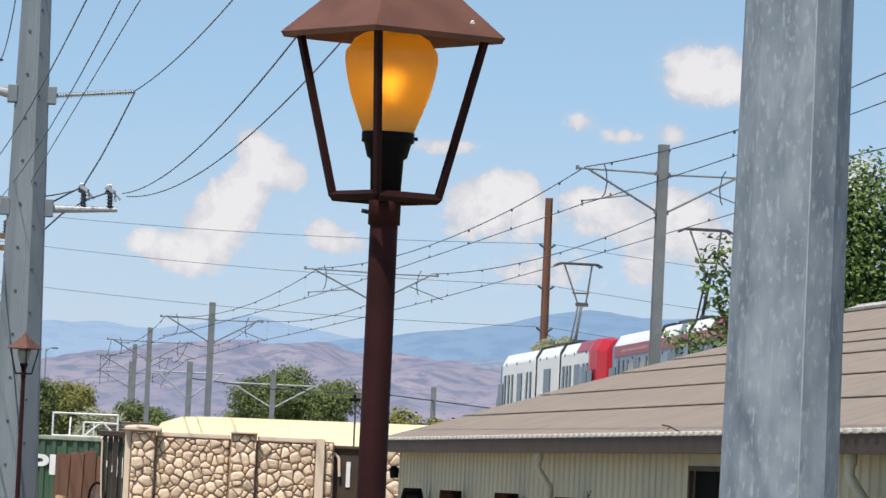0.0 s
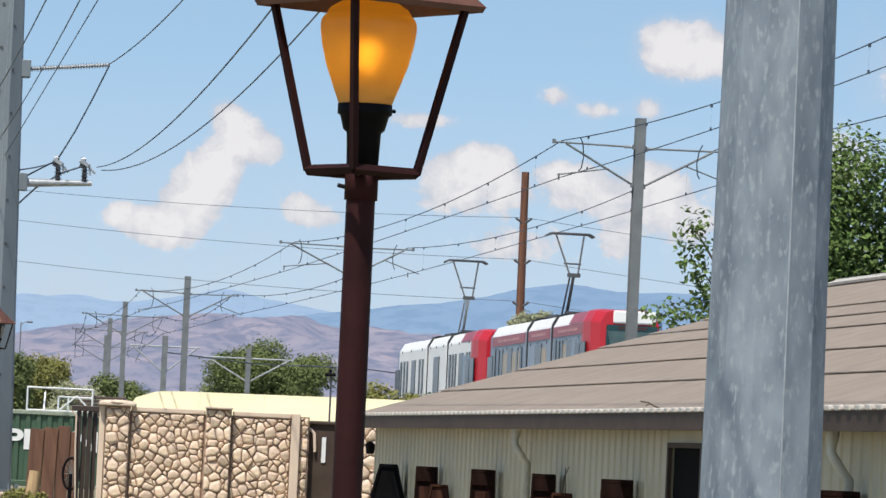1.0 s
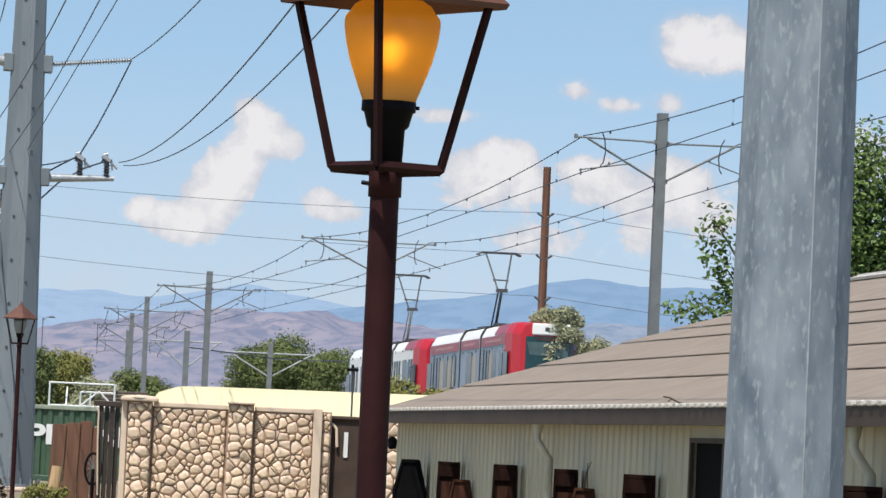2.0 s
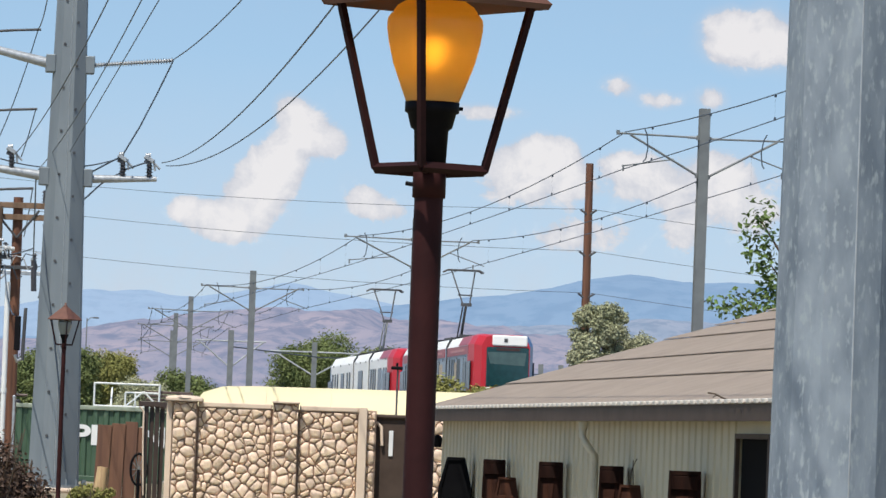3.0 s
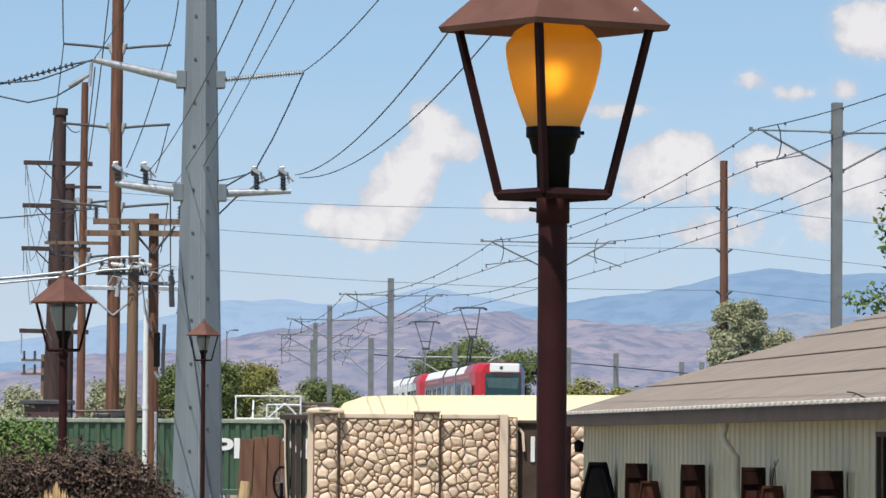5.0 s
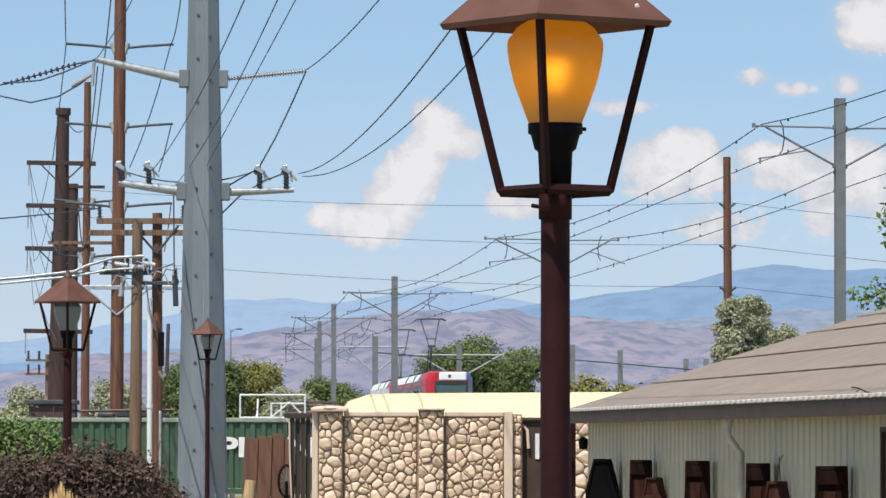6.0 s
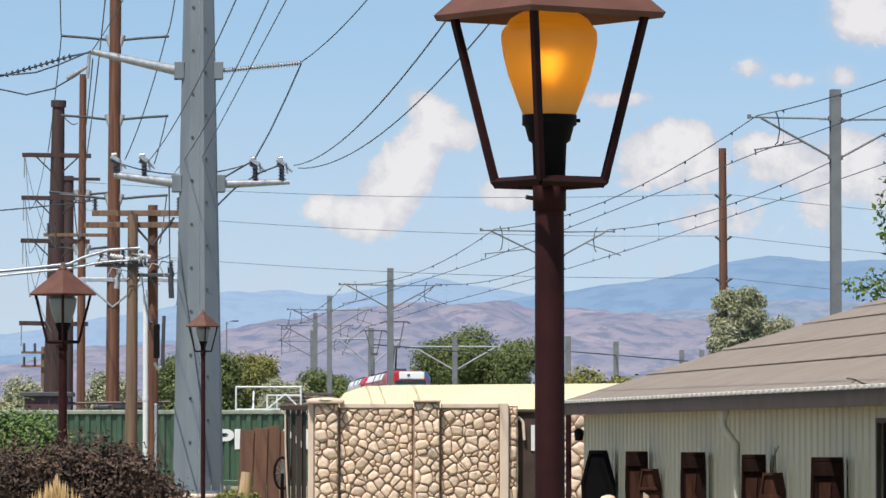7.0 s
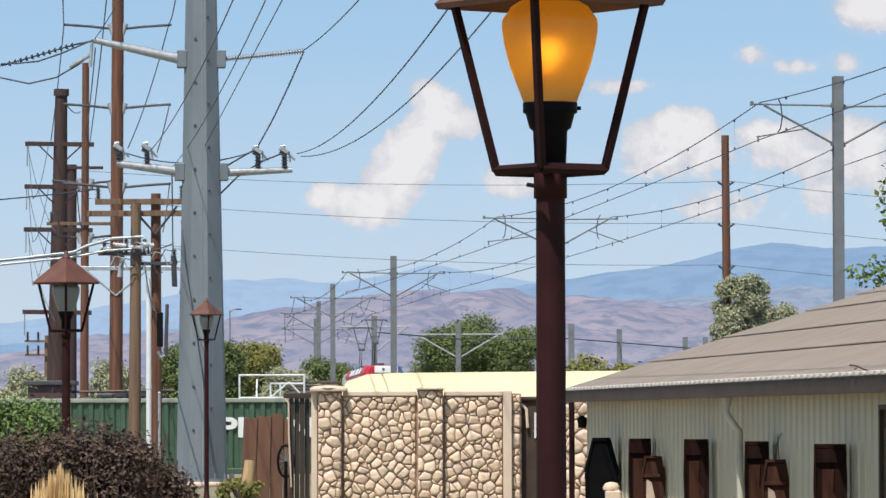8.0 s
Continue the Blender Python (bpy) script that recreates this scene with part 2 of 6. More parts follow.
LEAF_SILVER = mat("grey green leaves", (0.40, 0.40, 0.26), 0.7, 0, (0.27, 0.28, 0.16), 0.5, island=0.35, spec=0.2)
BARK = mat("grey brown bark", (0.12, 0.085, 0.06), 0.9, 0, scale=6, bump=0.4)
STRAW = mat("tan grass blades", (0.74, 0.52, 0.25), 0.8, 0, (0.58, 0.38, 0.17), 4, island=0.3)
CAR_WHITE = mat("white train paint", (0.90, 0.89, 0.86), 0.4, 0, (0.84, 0.83, 0.80), 0.6)
CAR_RED = mat("red train paint", (0.52, 0.022, 0.035), 0.3, 0, (0.46, 0.02, 0.03), 0.6)
CAR_MAROON = mat("dark red train panel", (0.36, 0.07, 0.09), 0.35, 0, (0.32, 0.06, 0.075), 0.6)
CAR_BLUE = mat("blue train paint", (0.055, 0.14, 0.33), 0.3, 0, (0.05, 0.12, 0.29), 0.6)
CAR_GREY = mat("blue grey train panel", (0.27, 0.33, 0.40), 0.35, 0, (0.24, 0.30, 0.37), 0.6)
CAR_TAN = mat("tan advert panel", (0.48, 0.37, 0.27), 0.4, 0, (0.40, 0.36, 0.30), 1.2)
CAR_GLASS = mat("dark tinted train glass", (0.03, 0.045, 0.055), 0.12, 0, scale=1, spec=0.3)
RUBBER = mat("black rubber bellows", (0.02, 0.02, 0.022), 0.8, 0, scale=6)
GREY_DARK = mat("dark grey equipment", (0.07, 0.072, 0.078), 0.6, 0, scale=4)


def lamp_glass():
    """Amber opal glass: scatters the bulb's light, with a blurred view of the bulb through it."""
    m = bpy.data.materials.new("amber opal glass")
    m.use_nodes = True
    nt = m.node_tree
    nt.nodes.clear()
    tc = nt.nodes.new("ShaderNodeTexCoord")
    no = nt.nodes.new("ShaderNodeTexNoise")
    no.inputs["Scale"].default_value = 9
    nt.links.new(tc.outputs["Object"], no.inputs[0])
    ramp = nt.nodes.new("ShaderNodeValToRGB")
    ramp.color_ramp.elements[0].color, ramp.color_ramp.elements[1].color = (0.74, 0.42, 0.085, 1), (0.82, 0.49, 0.11, 1)
    nt.links.new(no.outputs[0], ramp.inputs[0])
    shaders = [nt.nodes.new(k) for k in ("ShaderNodeBsdfDiffuse", "ShaderNodeBsdfTranslucent", "ShaderNodeBsdfRefraction", "ShaderNodeBsdfGlossy")]
    # greyer towards the collar: the globe's daylit, less glowing foot painted into the colour
    sep = nt.nodes.new("ShaderNodeSeparateXYZ")
    nt.links.new(tc.outputs["Object"], sep.inputs[0])
    thin = nt.nodes.new("ShaderNodeMapRange")
    thin.inputs["From Min"].default_value, thin.inputs["From Max"].default_value = 0.0, 0.11
    thin.inputs["To Min"].default_value, thin.inputs["To Max"].default_value = 0.75, 0.0
    nt.links.new(sep.outputs[2], thin.inputs[0])
    tint = nt.nodes.new("ShaderNodeMix")
    tint.data_type = "RGBA"
    tint.inputs["B"].default_value = (0.55, 0.47, 0.29, 1)
    nt.links.new(ramp.outputs[0], tint.inputs["A"])
    nt.links.new(thin.outputs[0], tint.inputs["Factor"])
    for sh in shaders[:3]:
        nt.links.new(tint.outputs["Result"], sh.inputs["Color"])
    shaders[2].inputs["Roughness"].default_value, shaders[2].inputs["IOR"].default_value = 0.7, 1.4
    shaders[3].inputs["Roughness"].default_value = 0.3
    last = shaders[0].outputs[0]
    for sh, k in ((shaders[1], 0.66), (shaders[2], 0.16), (shaders[3], 0.03)):
        mx = nt.nodes.new("ShaderNodeMixShader")
        mx.inputs[0].default_value = k
        nt.links.new(last, mx.inputs[1])
        nt.links.new(sh.outputs[0], mx.inputs[2])
        last = mx.outputs[0]
    out = nt.nodes.new("ShaderNodeOutputMaterial")
    nt.links.new(last, out.inputs[0])
    return m


AMBER = lamp_glass()
BULB = mat("glowing bulb", (1.0, 0.8, 0.4), 0.5, emit=(1.0, 0.60, 0.13), estrength=11.0)
FROST = mat("frosted lamp glass", (0.27, 0.28, 0.26), 0.3, 0, (0.22, 0.235, 0.22), 3)


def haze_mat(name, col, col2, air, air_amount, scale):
    """Distant slope: ground colours, with the haze of the air in between painted on as emission."""
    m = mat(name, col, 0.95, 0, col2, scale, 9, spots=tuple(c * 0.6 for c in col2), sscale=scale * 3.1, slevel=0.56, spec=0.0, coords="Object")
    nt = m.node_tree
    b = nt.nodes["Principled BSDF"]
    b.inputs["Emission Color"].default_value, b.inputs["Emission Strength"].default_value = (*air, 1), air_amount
    # scattered scrub over the slopes
    src = b.inputs["Base Color"].links[0].from_socket
    tc = nt.nodes.new("ShaderNodeTexCoord")
    sn = nt.nodes.new("ShaderNodeTexNoise")
    sn.inputs["Scale"].default_value, sn.inputs["Detail"].default_value, sn.inputs["Roughness"].default_value = scale * 3.0, 8, 0.75
    nt.links.new(tc.outputs["Object"], sn.inputs["Vector"])
    mr = nt.nodes.new("ShaderNodeMapRange")
    mr.inputs["From Min"].default_value, mr.inputs["From Max"].default_value, mr.inputs["To Max"].default_value = 0.52, 0.59, 0.85
    nt.links.new(sn.outputs[0], mr.inputs[0])
    mx = nt.nodes.new("ShaderNodeMix")
    mx.data_type = "RGBA"
    mx.inputs["B"].default_value = (col2[0] * 0.35, col2[1] * 0.5, col2[2] * 0.55, 1)
    nt.links.new(src, mx.inputs["A"])
    nt.links.new(mr.outputs[0], mx.inputs["Factor"])
    nt.links.new(mx.outputs["Result"], b.inputs["Base Color"])
    return m


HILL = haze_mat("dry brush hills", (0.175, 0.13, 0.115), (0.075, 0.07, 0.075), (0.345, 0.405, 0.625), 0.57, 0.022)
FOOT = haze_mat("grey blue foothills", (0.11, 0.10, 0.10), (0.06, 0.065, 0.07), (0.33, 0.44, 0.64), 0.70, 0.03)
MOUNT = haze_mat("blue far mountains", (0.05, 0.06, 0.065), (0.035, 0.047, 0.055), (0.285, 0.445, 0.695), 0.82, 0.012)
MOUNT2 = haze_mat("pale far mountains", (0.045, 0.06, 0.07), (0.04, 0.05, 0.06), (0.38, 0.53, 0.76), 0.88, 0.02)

# ---- mesh helpers ----


class Geo:
    """Collects faces of one part."""

    def __init__(self):
        self.v, self.f, self.smooth = [], [], []

    def add(self, verts, faces, smooth=False):
        n = len(self.v)
        self.v += [tuple(p) for p in verts]
        self.f += [tuple(i + n for i in q) for q in faces]
        self.smooth += [smooth] * len(faces)
        return self

    def box(self, c, s, rz=0.0, rx=0.0, ry=0.0, bevel=0.0):
        m = pose(*c, rx, ry, rz)
        hx, hy, hz = s[0] / 2, s[1] / 2, s[2] / 2
        b = min(bevel, hx * 0.9, hy * 0.9, hz * 0.9)
        if b <= 0:
            v = [m @ Vector((x, y, z)) for z in (-hz, hz) for x, y in ((-hx, -hy), (hx, -hy), (hx, hy), (-hx, hy))]
            return self.add(v, [(3, 2, 1, 0), (4, 5, 6, 7), (0, 1, 5, 4), (1, 2, 6, 5), (2, 3, 7, 6), (3, 0, 4, 7)])
        ring = [(-hx + b, -hy), (hx - b, -hy), (hx, -hy + b), (hx, hy - b), (hx - b, hy), (-hx + b, hy), (-hx, hy - b), (-hx, -hy + b)]
        v = []
        for z, k in ((-hz, 1), (-hz + b, 0), (hz - b, 0), (hz, 1)):
            for x, y in ring:
                v.append(m @ Vector((x - math.copysign(b, x) * k * 0.7, y - math.copysign(b, y) * k * 0.7, z)))
        f = [tuple(range(7, -1, -1)), tuple(range(24, 32))]
        for r in range(3):
            for i in range(8):
                f.append((r * 8 + i, r * 8 + (i + 1) % 8, r * 8 + 8 + (i + 1) % 8, r * 8 + 8 + i))
        return self.add(v, f)

    def tube(self, p, q, r, r2=None, n=8, smooth=True, turn=0.0, caps=True):
        p, q = Vector(p), Vector(q)
        r2 = r if r2 is None else r2
        d = (q - p).normalized()
        a = d.orthogonal().normalized() if abs(d.z) < 0.999 else Vector((1, 0, 0))
        b = d.cross(a)
        v = []
        for c, rr in ((p, r), (q, r2)):
            for i in range(n):
                t = 2 * math.pi * i / n + turn
                v.append(c + (a * math.cos(t) + b * math.sin(t)) * rr)
        self.add(v, [(i, (i + 1) % n, n + (i + 1) % n, n + i) for i in range(n)], smooth)
        if caps:
            self.add(v, [tuple(range(n - 1, -1, -1)), tuple(range(n, 2 * n))])
        return self

    def path(self, pts, r, n=6):
        pts = [Vector(p) for p in pts]
        rings = []
        a = None
        for i, p in enumerate(pts):
            d = (pts[min(i + 1, len(pts) - 1)] - pts[max(i - 1, 0)]).normalized()
            a = d.orthogonal() if a is None else a - d * a.dot(d)
            a.normalize()
            b = d.cross(a)
            rings += [p + (a * math.cos(2 * math.pi * k / n) + b * math.sin(2 * math.pi * k / n)) * r for k in range(n)]
        f = [(i * n + k, i * n + (k + 1) % n, (i + 1) * n + (k + 1) % n, (i + 1) * n + k) for i in range(len(pts) - 1) for k in range(n)]
        return self.add(rings, f, True)

    def lathe(self, prof, c=(0, 0, 0), n=24, smooth=True):
        v, f = [], []
        for r, z in prof:
            v += [(c[0] + r * math.cos(2 * math.pi * i / n), c[1] + r * math.sin(2 * math.pi * i / n), c[2] + z) for i in range(n)]
        for k in range(len(prof) - 1):
            f += [(k * n + i, k * n + (i + 1) % n, (k + 1) * n + (i + 1) % n, (k + 1) * n + i) for i in range(n)]
        return self.add(v, f, smooth)

    def prism(self, outline, axis_from, axis_to):
        """outline: 2D points (a, b) placed by two callables."""
        n = len(outline)
        v = [axis_from(a, b) for a, b in outline] + [axis_to(a, b) for a, b in outline]
        f = [tuple(range(n - 1, -1, -1)), tuple(range(n, 2 * n))] + [(i, (i + 1) % n, n + (i + 1) % n, n + i) for i in range(n)]
        return self.add(v, f)

    def mesh(self, name, material):
        me = bpy.data.meshes.new(name)
        used = sorted({i for q in self.f for i in q})
        back = {i: k for k, i in enumerate(used)}
        me.from_pydata([self.v[i] for i in used], [], [tuple(back[i] for i in q) for q in self.f])
        me.polygons.foreach_set("use_smooth", self.smooth)
        me.materials.append(material)
        me.update()
        return me


def part(name, geo, material, parent=None, label="", m=None):
    ob = new(name, geo.mesh(name, material) if isinstance(geo, Geo) else geo)
    if parent:
        ob.parent = parent
    if m is not None:
        ob.matrix_basis = m
    if label:
        ob["label"] = label
    return ob


def thing(name, m, label, category, group="", kind=""):
    ob = new(name)
    ob.empty_display_size = 0.2
    ob.matrix_basis = m
    return tagged(ob, label, category, group, kind)


def solid(name, geo, material, label, category="", group="", kind="", m=None):
    ob = part(name, geo, material, None, "", m)
    return tagged(ob, label, category, group, kind)


rnd = random.Random(7)

# ---- ground and distance ----


def hfun(x, y, s, seed):
    return noise.fractal(Vector((x * s + seed, y * s, seed * 1.7)), 1.0, 2.1, 6)


def build_ground():
    g = Geo()
    n = 40
    span = 9000.0
    v = [(-span / 2 + span * i / n, -1500 + span * j / n, 0) for j in range(n + 1) for i in range(n + 1)]
    g.add(v, [(j * (n + 1) + i, j * (n + 1) + i + 1, (j + 1) * (n + 1) + i + 1, (j + 1) * (n + 1) + i) for j in range(n) for i in range(n)])
    solid("ground", g, GROUND, "flat dry ground of gravel and straw-coloured grass", "ground", kind="structure")


def range_of(name, y0, depth, ridge, rough, material, label, seed, width=2400, nx=560, ny=70, gully=1.0):
    """A mountain range: a sheet that climbs from the plain to the ridge line and falls away behind it."""
    g = Geo()
    v = []
    for j in range(ny + 1):
        b = j / ny
        for i in range(nx + 1):
            x = -width / 2 + width * i / nx
            y = y0 + depth * b
            top = ridge(x / (y0 + depth * 0.62) * 100)
            up = math.sin(min(b / 0.62, 1.0) * math.pi / 2) if b < 0.62 else max(0.0, 1 - (b - 0.62) / 0.38) ** 0.8
            rg = noise.ridged_multi_fractal(Vector((x * rough, y * rough * 0.6, seed)), 0.9, 2.2, 6, 1.0, 2.0)
            h = top * (y0 + depth * 0.62) / 100 * up
            h += (rg - 1.2) * 26 * gully * up * (1.15 - up * 0.85) + hfun(x, y, 0.012, seed) * 3.5 * up
            v.append((x, y, max(h, -6.0)))
    g.add(v, [(j * (nx + 1) + i, j * (nx + 1) + i + 1, (j + 1) * (nx + 1) + i + 1, (j + 1) * (nx + 1) + i) for j in range(ny) for i in range(nx)], True)
    solid(name, g, material, label, "mountains", kind="structure")


def bell(u, c, w, h):
    return h * math.exp(-((u - c) / w) ** 2)


def ridge_line(knots):
    """A skyline that runs softly through bearings and heights, both in hundredths of the distance."""
    us, hs = [k[0] for k in knots], [k[1] for k in knots]
    return lambda u: float(np.mean(np.interp([u - 0.3, u - 0.15, u, u + 0.15, u + 0.3], us, hs)))


near_ridge = ridge_line([(-20, 1.0), (-9, 1.25), (-7, 1.72), (-4.6, 2.04), (-2.8, 2.22), (-1.2, 2.45), (0.6, 2.57), (1.5, 2.43), (3.2, 2.37), (4.9, 2.2), (6.6, 2.1), (20, 1.6)])
foot_ridge = ridge_line([(-20, 0.5), (-1, 1.6), (2.1, 2.44), (3.2, 2.46), (4.3, 2.42), (5.4, 2.56), (6.5, 2.66), (8.4, 2.57), (20, 2.2)])
far_ridge = ridge_line([(-20, 0.8), (-1.5, 2.1), (0.5, 2.69), (2.1, 2.89), (3.75, 3.07), (4.64, 3.24), (5.4, 3.45), (6.4, 3.6), (7.1, 3.5), (8.4, 3.53), (20, 2.6)])
west_ridge = ridge_line([(-20, 1.6), (-9, 1.97), (-5.7, 2.48), (-4.6, 2.84), (-3.9, 2.78), (-3.4, 2.89), (-2.8, 2.74), (-2.1, 2.78), (-1.5, 2.93), (-0.6, 3.12), (0.1, 2.98), (1.5, 2.75), (20, 2.0)])


build_ground()
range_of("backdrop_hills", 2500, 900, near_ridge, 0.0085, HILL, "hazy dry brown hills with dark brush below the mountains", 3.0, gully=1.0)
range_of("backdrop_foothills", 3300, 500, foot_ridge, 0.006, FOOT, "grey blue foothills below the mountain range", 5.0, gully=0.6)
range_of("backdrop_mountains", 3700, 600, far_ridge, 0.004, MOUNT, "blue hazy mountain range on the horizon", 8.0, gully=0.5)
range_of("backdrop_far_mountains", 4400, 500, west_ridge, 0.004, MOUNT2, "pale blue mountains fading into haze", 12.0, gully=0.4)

# ---- railway ----
# centre line between the two tracks: x, y, rail height
LINE = [(25.0, 60, 5.9), (19.7, 100, 5.2), (11.85, 159, 3.7), (4.05, 220, 2.85), (-3.7, 273, 2.08), (-8.5, 332, 1.85), (-10.6, 373, 1.6),
        (-12.2, 420, 1.2), (-15, 520, 1.0), (-19, 700, 0.9)]
LINE_S = [-37.2]
for (xa, ya, _), (xb, yb, _) in zip(LINE, LINE[1:]):
    LINE_S.append(LINE_S[-1] + math.hypot(xb - xa, yb - ya))


def raw_line(s):
    return np.array([np.interp(s, LINE_S, [p[k] for p in LINE]) for k in range(3)])


def line(s, off=0.0, w=18.0):
    """Point of the smoothed centre line at distance s, off metres to its right, and its heading (dx, dy)."""
    p = np.mean([raw_line(s + o) for o in np.linspace(-w, w, 13)], axis=0)
    a = np.mean([raw_line(s - 1 + o) for o in np.linspace(-w, w, 13)], axis=0)
    b = np.mean([raw_line(s + 1 + o) for o in np.linspace(-w, w, 13)], axis=0)
    d = (b - a)[:2]
    d = d / np.linalg.norm(d)
    return Vector((p[0] + d[1] * off, p[1] - d[0] * off, p[2])), Vector((d[0], d[1], 0)), (b - a)[2] / 2.0


def mast_at(s, off=0.0):
    """Where a mast stands between the tracks, or the point off metres to its right."""
    q, (_, d, _) = raw_line(s), line(s)
    return Vector((q[0] + d.y * off, q[1] - d.x * off, q[2])), d


def build_track():
    g = Geo()
    ss = [-20 + 6 * i for i in range(95)]
    prof = [(-14, -99), (-5.2, -0.55), (-4.6, -0.22), (4.6, -0.22), (5.2, -0.55), (14, -99)]
    v = []
    for s in ss:
        for off, dz in prof:
            p, _, _ = line(s, off)
            v.append((p.x, p.y, -0.02 if dz < -50 else max(p.z + dz, 0.01)))
    n = len(prof)
    g.add(v, [(i * n + k, i * n + k + 1, (i + 1) * n + k + 1, (i + 1) * n + k) for i in range(len(ss) - 1) for k in range(n - 1)])
    bed = solid("track_bed", g, BALLAST, "grey ballast railway embankment sloping down into the distance", "railway", kind="structure")
    for off in (-2.5 - 0.72, -2.5 + 0.72, 2.5 - 0.72, 2.5 + 0.72):
        r = Geo()
        pts = [line(s, off)[0] for s in ss]
        v = []
        for p in pts:
            v += [(p.x - 0.035, p.y, p.z - 0.16), (p.x + 0.035, p.y, p.z - 0.16), (p.x + 0.035, p.y, p.z), (p.x - 0.035, p.y, p.z)]
        r.add(v, [(i * 4 + k, i * 4 + (k + 1) % 4, i * 4 + 4 + (k + 1) % 4, i * 4 + 4 + k) for i in range(len(pts) - 1) for k in range(4)])
        part("rail", r, RAIL, bed)


build_track()


def hbeam(g, h, w=0.32, d=0.30, t=0.035):
    g.box((0, -d / 2 + t / 2, h / 2), (w, t, h))
    g.box((0, d / 2 - t / 2, h / 2), (w, t, h))
    g.box((0, 0, h / 2), (t, d - 2 * t, h))


def cantilever(mast, side, arm_z, reach=2.75):
    """Bracket arm that carries the wires of one track: top tube, raking strut, steady arm and a slack jumper."""
    g = Geo()
    g.tube((side * 0.16, 0, arm_z), (side * reach, 0, arm_z + 0.03), 0.03)
    g.tube((side * 0.16, 0, arm_z - 1.2), (side * reach * 0.86, 0, arm_z), 0.036)
    g.box((side * 0.18, 0, arm_z - 1.2), (0.1, 0.14, 0.14))
    g.box((side * 0.18, 0, arm_z), (0.1, 0.14, 0.14))
    g.box((side * reach, 0, arm_z + 0.05), (0.10, 0.10, 0.14))
    ob = part("bracket_arm", g, POLE_GREY, mast)
    h = Geo()
    start = 0.95 if side < 0 else 1.45
    zs = arm_z - 1.2 + 1.2 * start / (reach * 0.86)
    h.tube((side * start, 0, zs), (side * (reach + (-0.15 if side < 0 else 0.3)), 0, arm_z - 1.0), 0.022)
    h.box((side * (reach - 0.2), 0, arm_z - 1.06), (0.05, 0.05, 0.2))
    part("steady_arm", h, POLE_GREY, ob)
    j = Geo().path([(side * (reach - 0.78), -0.3, arm_z + 0.20), (side * (reach - 0.88), -0.25, arm_z), (side * (reach - 0.93), -0.2, arm_z - 0.4), (side * (reach - 0.88), -0.15, arm_z - 0.75),
                    (side * (reach - 0.80), -0.1, arm_z - 0.86)], 0.02)
    part("jumper", j, WIRE, ob)
    g2 = Geo()
    for k in range(4):
        g2.tube((side * (0.26 + k * 0.07), 0, arm_z), (side * (0.29 + k * 0.07), 0, arm_z), 0.055)
    part("insulator", g2, PORCELAIN, ob)


MASTS = [(3.2, 8.95), (62.7, 8.95), (124.3, 8.7), (177.8, 8.67), (237.0, 9.0), (278.0, 9.1), (326, 9.2)]
for s_at, mast_h in MASTS:
    p, d = mast_at(s_at)
    yaw = math.degrees(math.atan2(-d.x, d.y))
    mast = thing("catenary_mast", pose(p.x, p.y, p.z - 0.25, 0, 0, yaw), "grey steel railway mast with a bracket arm on both sides", "railway mast",
                 "masts along the railway")
    g = Geo()
    hbeam(g, mast_h + 0.25)
    g.box((0, 0, 0.1), (0.6, 0.6, 0.2))
    part("post", g, POLE_GREY, mast)
    arm = mast_h - 0.92
    cantilever(mast, -1, arm + 0.25, 3.1 if 100 < s_at < 150 else 2.75)
    cantilever(mast, 1, arm + 0.22)


def hang(p, q, sag, n=14):
    p, q = Vector(p), Vector(q)
    return [p.lerp(q, i / n) - Vector((0, 0, 4 * sag * (i / n) * (1 - i / n))) for i in range(n + 1)]


def cable(pts, r=0.028, label="thin grey overhead cable", name="overhead_cable", group="overhead cables"):
    g = Geo().path(pts, r, 5)
    return solid(name, g, WIRE, label, "cable", group)


def overhead_line(off):
    """Messenger and contact wire of one track, with droppers between them."""
    ob = thing("overhead_line", pose(0, 0, 0), "messenger and contact wires with droppers above a railway track", "railway wires", "railway wires")
    for (s0, h0), (s1, h1) in zip(MASTS, MASTS[1:]):
        a, b = mast_at(s0, off)[0], mast_at(s1, off)[0]
        am, bm_ = a + Vector((0, 0, h0 - 0.84)), b + Vector((0, 0, h1 - 0.84))
        ac, bc = a + Vector((0, 0, h0 - 2.0)), b + Vector((0, 0, h1 - 2.0))
        m, c = hang(am, bm_, 0.75), hang(ac, bc, 0.25 if s0 < 50 else 0.05)
        part("messenger_wire", Geo().path(m, 0.018, 5), WIRE, ob)
        part("contact_wire", Geo().path(c, 0.016, 5), WIRE, ob)
        for i in range(1, 14, 2):
            g = Geo().tube(m[i], c[i], 0.0014, n=4)
            g.box(m[i] - Vector((0, 0, 0.03)), (0.06, 0.12, 0.09))
            g.box(c[i] + Vector((0, 0, 0.03)), (0.05, 0.10, 0.09))
            part("dropper", g, WIRE, ob)


overhead_line(-2.5)
overhead_line(2.5)


def far_mast(x, y, h, reach, label="grey railway mast far off among the trees"):
    mast = thing("railway_mast", pose(x, y, 0), label, "railway mast", "far railway masts")
    g = Geo()
    hbeam(g, h, 0.42, 0.35)
    part("post", g, POLE_GREY, mast)
    if reach:
        a = Geo()
        for sd in (-1, 1):
            a.tube((0, 0, h - 0.8), (sd * reach, 0, h - 0.8), 0.06)
            a.tube((sd * 0.2, 0, h - 2.6), (sd * reach * 0.9, 0, h - 0.85), 0.06)
        part("bracket_arm", a, PORCELAIN, mast)


